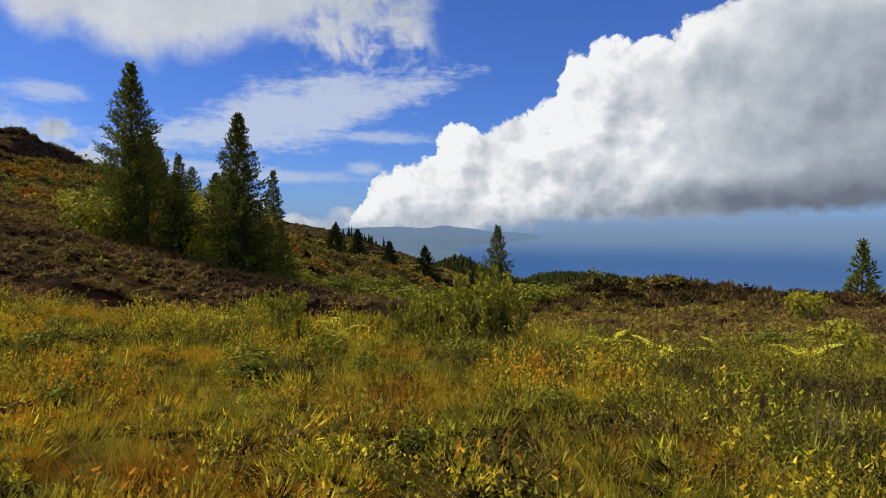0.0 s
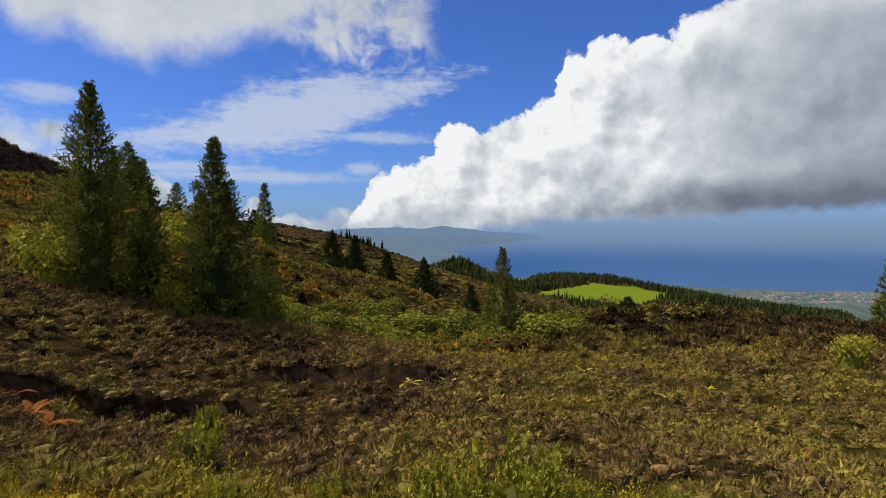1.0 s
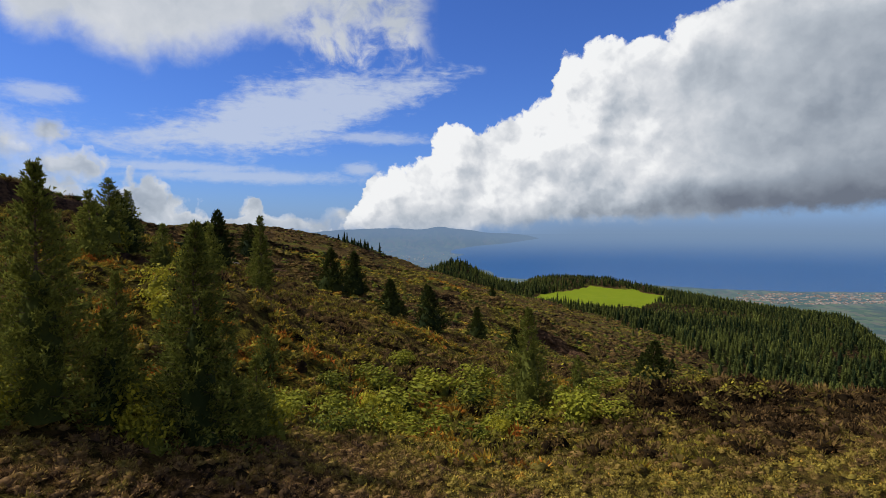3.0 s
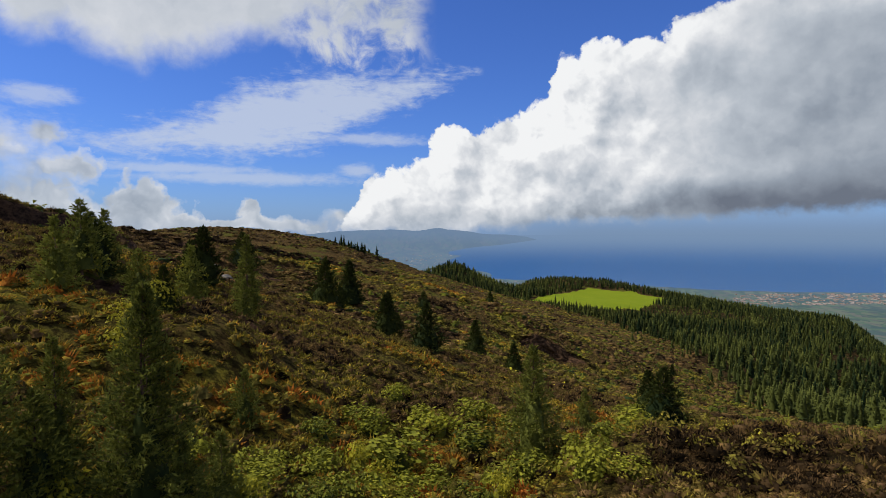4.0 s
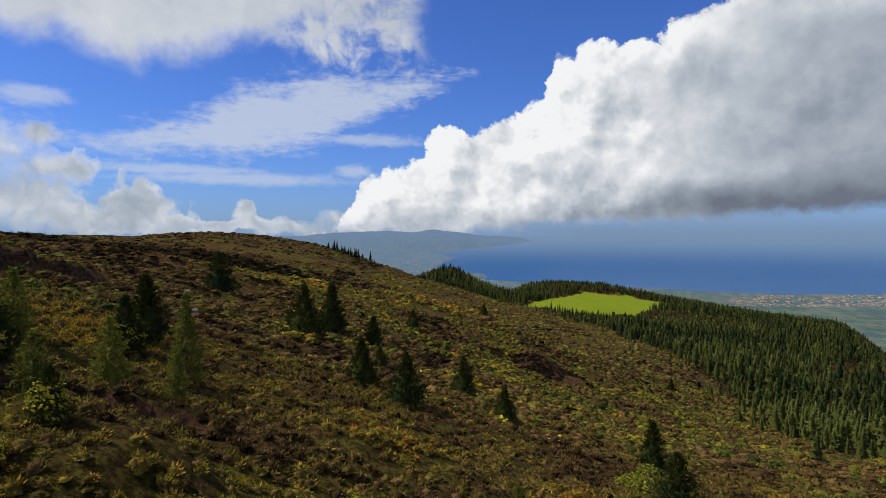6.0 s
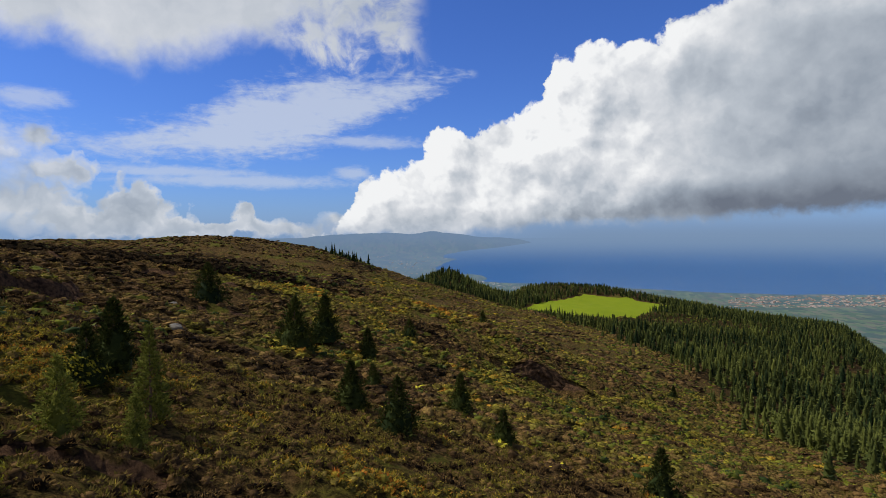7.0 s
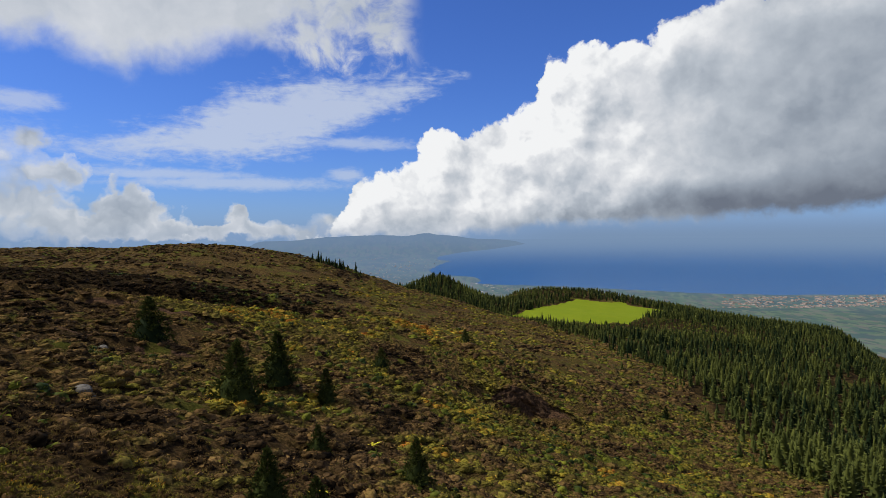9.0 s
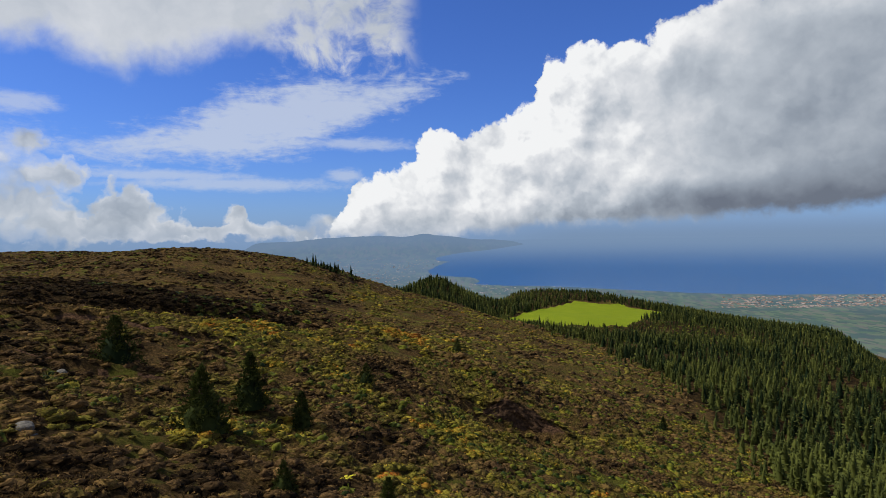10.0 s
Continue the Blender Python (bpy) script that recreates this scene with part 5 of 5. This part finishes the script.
        for v in bm.verts:
            q = 0.75 + 0.6 * float(fbm(np.array(v.co.x * 1.1 + off), np.array(v.co.y * 1.1 + v.co.z + off), 3))
            v.co = (v.co.x * q * 1.25, v.co.y * q, v.co.z * q * 0.7)
        me = bpy.data.meshes.new("boulder")
        bm.to_mesh(me)
        bm.free()
        me.materials.append(STONE)
        place(tagged(new("boulder", me), "pale grey weathered boulder half sunk in the heath", "rock", "boulders"), x, y, size * 0.6, k * 70, 0.1 * size)

    # the torn face of the landslip: a hollow of dark earth with broken ledges
    cols, rows = 70, 34
    q, h = np.meshgrid(np.linspace(0, 1, cols), np.linspace(0, 1, rows))
    sx = 23.5 + 25 * q
    hollow = 3.2 * np.sin(np.pi * q) ** 0.6
    ledge = 1.5 * (fbm(q * 9 + 3, h * 5, 4) - 0.5) + 0.9 * (np.round(h * 4 + 1.2 * fbm(q * 6, h * 2, 2)) / 4 - h) + 0.8 * (fbm(q * 30, h * 14, 3) - 0.5)
    sy = 208.6 + 4.6 * q + hollow + 3.4 * h + 1.3 * ledge
    low = land(sx[0], sy[0] - 2.5) - 1.2
    top = land(sx[0], 216.5 + 4.6 * q[0]) + 0.2
    edge = np.sin(np.pi * np.clip(q, 0.0, 1.0)) ** 0.35
    sz = low + (np.maximum(top - low, 1.0) * (0.25 + 0.75 * edge)) * h
    tagged(sheet("landslip_face", sx[:, ::-1], sy[:, ::-1], sz[:, ::-1], SCAR, False), "dark brown eroded earth face of a small landslip", "earth face")

    # bare stalks beside the path
    for k, (x, y, h) in enumerate(((3.0, 11.8, 0.62), (3.35, 12.2, 0.55), (2.75, 12.3, 0.5), (6.1, 17.4, 1.5), (1.6, 14.2, 0.45), (-0.9, 13.4, 0.5))):
        root = tagged(new("bare_stalks"), "thin bare brown stalks standing in the grass", "plant", "bare stalks")
        for s in range(9):
            soup = Soup()
            a, tilt, p = rng.uniform(0, 6.283), rng.uniform(0.05, 0.5), np.array([rng.normal(0, 0.03), rng.normal(0, 0.03), -0.03])
            length = h * rng.uniform(0.6, 1.0)
            for g in range(3):
                q = p + np.array([math.cos(a) * math.sin(tilt), math.sin(a) * math.sin(tilt), math.cos(tilt)]) * length / 3
                w = 0.006 * (1 - g * 0.28)
                soup.add([p + (w, 0, 0), p + (-w * 0.5, w * 0.87, 0), p + (-w * 0.5, -w * 0.87, 0), q], [(0, 1, 3), (1, 2, 3), (2, 0, 3)])
                p, tilt, a = q * 0.97 + p * 0.03, tilt + rng.normal(0, 0.15), a + rng.normal(0, 0.5)
            part("stalk", soup.mesh("stalk", BARK), root)
        place(root, x, y)


build_ferns()
build_shrubs()


def build_trees():
    def big(seed, h, radius, branches, tufts, tuft, x, y, top, label, **shape):
        t = conifer(seed, h, radius, branches, tufts, tuft, label, "young cedars in the dell", **shape)
        t["height"] = h
        return stand(t, x, y, top=top)

    tall = "tall slender young cedar with ragged blue-green needles above the bank"
    big(1, 10.0, 3.0, 250, 56, 0.24, -11.9, 31.6, 8.8, tall, lift=0.8, heart=0.30)
    big(2, 9.5, 2.9, 240, 56, 0.24, -8.3, 33.4, 7.2, tall, lift=0.8, heart=0.30)
    big(3, 8.0, 2.3, 170, 36, 0.24, -11.4, 34.6, 5.6, "young cedar crowding behind a taller one", lift=0.7, heart=0.42)
    big(4, 7.0, 2.2, 160, 34, 0.24, -9.9, 36.5, 4.3, "bushy young cedar with dense dark needles", lift=0.6, heart=0.42)
    big(5, 6.3, 2.0, 160, 30, 0.24, 4.1, 49.0, 2.5, "bushy blue-green cedar standing alone among laurels", lift=0.65, heart=0.42)
    big(6, 7.0, 1.6, 120, 20, 0.36, -17.0, 68.4, 8.1, "slim cedar on the upper slope", lift=0.7)
    big(7, 5.0, 1.4, 100, 18, 0.32, 32.0, 53.0, 1.5, "pale green young cedar at the edge of the shelf", lift=0.6)
    big(8, 5.0, 1.9, 110, 18, 0.34, -14.2, 34.0, 4.6, "bushy young cedar with dense dark needles", lift=0.6, heart=0.42)
    for seed, x, y, top in ((10, -12.9, 32.4, 4.4), (11, -10.7, 32.8, 4.6), (12, -9.3, 34.0, 3.5), (13, -7.7, 34.2, 2.9)):
        big(seed, 5.0, 1.7, 110, 20, 0.30, x, y, top, "bushy young cedar at the foot of taller ones", lift=0.6, heart=0.42)
    big(9, 5.0, 1.9, 110, 18, 0.34, -7.2, 35.6, 2.6, "bushy young cedar with dense dark needles", lift=0.6, heart=0.42)

    pale = []
    for k, (x, y, h) in enumerate(((-22.8, 52.5, 4.2), (-20.6, 57.5, 3.6), (-19.2, 62.5, 4.4), (-24.6, 58.0, 4.6), (-15.8, 64.0, 3.2), (-9.8, 45.6, 2.6), (-27.5, 66.0, 4.6), (8.8, 57.0, 2.8))):
        if k < 2:
            t = conifer(50 + k, 4.0, 1.35 + 0.3 * k, 90, 18, 0.30, "pale green bushy young cedar on the heath slope", "pale young cedars", bare=0.0, lift=0.65, heart=0.4)
            t["height"] = 4.0
            pale.append(t)
        else:
            t = copy_thing(pale[k % 2], Matrix())
            t.scale = (1, 1, 1)
        stand(t, x, y, h=h, turn=k * 97)

    # saplings on the open slope: place and height
    kinds = []
    for k in range(4):
        t = conifer(30 + k, 5.0, (2.3, 2.0, 2.6, 1.9)[k], 130, 17, 0.42, "small dark conical cedar sapling on the open heath", "saplings on the slope", bare=0.0, lift=0.55, heart=0.66, needles=CEDAR_DARK, ragged=0.25)
        t["height"] = 5.0
        kinds.append(t)
    spots = [(-22.5, 131.6, 9.6), (-20.2, 147, 9.2), (-44.5, 151, 8.3), (-24.3, 77.8, 5.8), (-23.4, 72.5, 4.2), (-17, 53.3, 2.6), (-25.7, 61, 4.6), (-7.6, 93.5, 5.4), (-2.3, 88, 5.5),
             (5, 113.5, 5.4), (-5.3, 188, 5), (-11.9, 147.5, 6.2), (-7.8, 118, 4), (25.5, 92.4, 5.3), (17.3, 65.7, 5.0), (9.5, 100, 4.3), (19.9, 258.8, 4.9), (96, 263, 5.5)]
    for k, (x, y, h) in enumerate(spots):
        t = kinds[k] if k < 4 else copy_thing(kinds[k % 4], Matrix())
        t.scale = (1, 1, 1)
        stand(t, x, y, h=h, turn=k * 67)


build_trees()


def build_plantation():
    rng = np.random.default_rng(21)
    shapes = [plantation_shape(rng) for _ in range(6)]
    small = [plantation_shape(rng, 15, 4) for _ in range(4)]
    n = 46000
    x, y = rng.uniform(-150, 640, n), 120 + 865 * rng.random(n)
    stray = rng.exponential(7.0, n) * (rng.random(n) < 0.6)                   # loose trees outside the edge
    keep = wooded(x + stray, y) & (pasture(x, y) < 0.02) & (np.abs(x) < 0.95 * (y + 10)) & (x < 640) & ((fbm(x * 0.022 + 4, y * 0.022, 3) > 0.33) | (y > 560))
    x, y = x[keep], y[keep]
    # thin out to a spacing
    taken, good = {}, []
    for i in range(len(x)):
        k = 1.6 if y[i] < 520 else 1.45
        c = (int((x[i] + 0.4 * y[i]) // (3.3 * k)), int((y[i] - 0.3 * x[i]) // (3.9 * k)))
        if c not in taken:
            taken[c] = 1
            good.append(i)
    x, y = x[good], y[good]
    h = rng.triangular(4.5, 8.0, 12.5, len(x)) * (1 + 0.5 * (fbm(x * 0.02, y * 0.02, 2) - 0.5))
    h = h * (1 - 0.35 * smooth(y, 860, 940) * (x > 70)) * np.where(wooded(x, y), 1.0, 0.6)
    hue = np.clip(0.50 + 1.1 * (fbm(x * 0.03 + 9, y * 0.02, 3) - 0.5) + rng.normal(0, 0.26, len(x)), 0.0, 0.98)
    near = np.argsort(np.hypot(x - 20, y))
    single, rest = near[:220], near[220:]
    wood = Soup()
    far = y[rest] > 480
    for k, shape in enumerate(shapes):
        m = rest[~far][k::6]
        strew(wood, shape, x[m], y[m], land(x[m], y[m]) - 0.3, h[m], hue[m], rng, 0.03)
    for k, shape in enumerate(small):
        m = rest[far][k::4]
        strew(wood, shape, x[m], y[m], land(x[m], y[m]) - 0.3, h[m] * np.where((y[m] > 600) & (y[m] < 720) & (x[m] < 330), 0.55, 1.0), hue[m], rng, 0.03)
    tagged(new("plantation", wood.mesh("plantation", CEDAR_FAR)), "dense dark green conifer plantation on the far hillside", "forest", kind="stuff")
    trees = []
    for k, (co, tri, tint) in enumerate(shapes):
        root = new("plantation_tree")
        part("trunk", stem(rng, 12.0, 0.17, 5).mesh("trunk", BARK, False), root)
        part("crown", Soup().add(co * 12.0, tri).mesh("crown", CEDAR_FAR), root)
        tagged(root, "dark green conical plantation conifer at the edge of the wood", "tree", "plantation trees")
        root["height"] = 12.0
        trees.append(root)
    for k, i in enumerate(single):
        t = trees[k] if k < 6 else copy_thing(trees[k % 6], Matrix())
        stand(t, float(x[i]), float(y[i]), h=float(h[i]), turn=k * 71)


build_plantation()
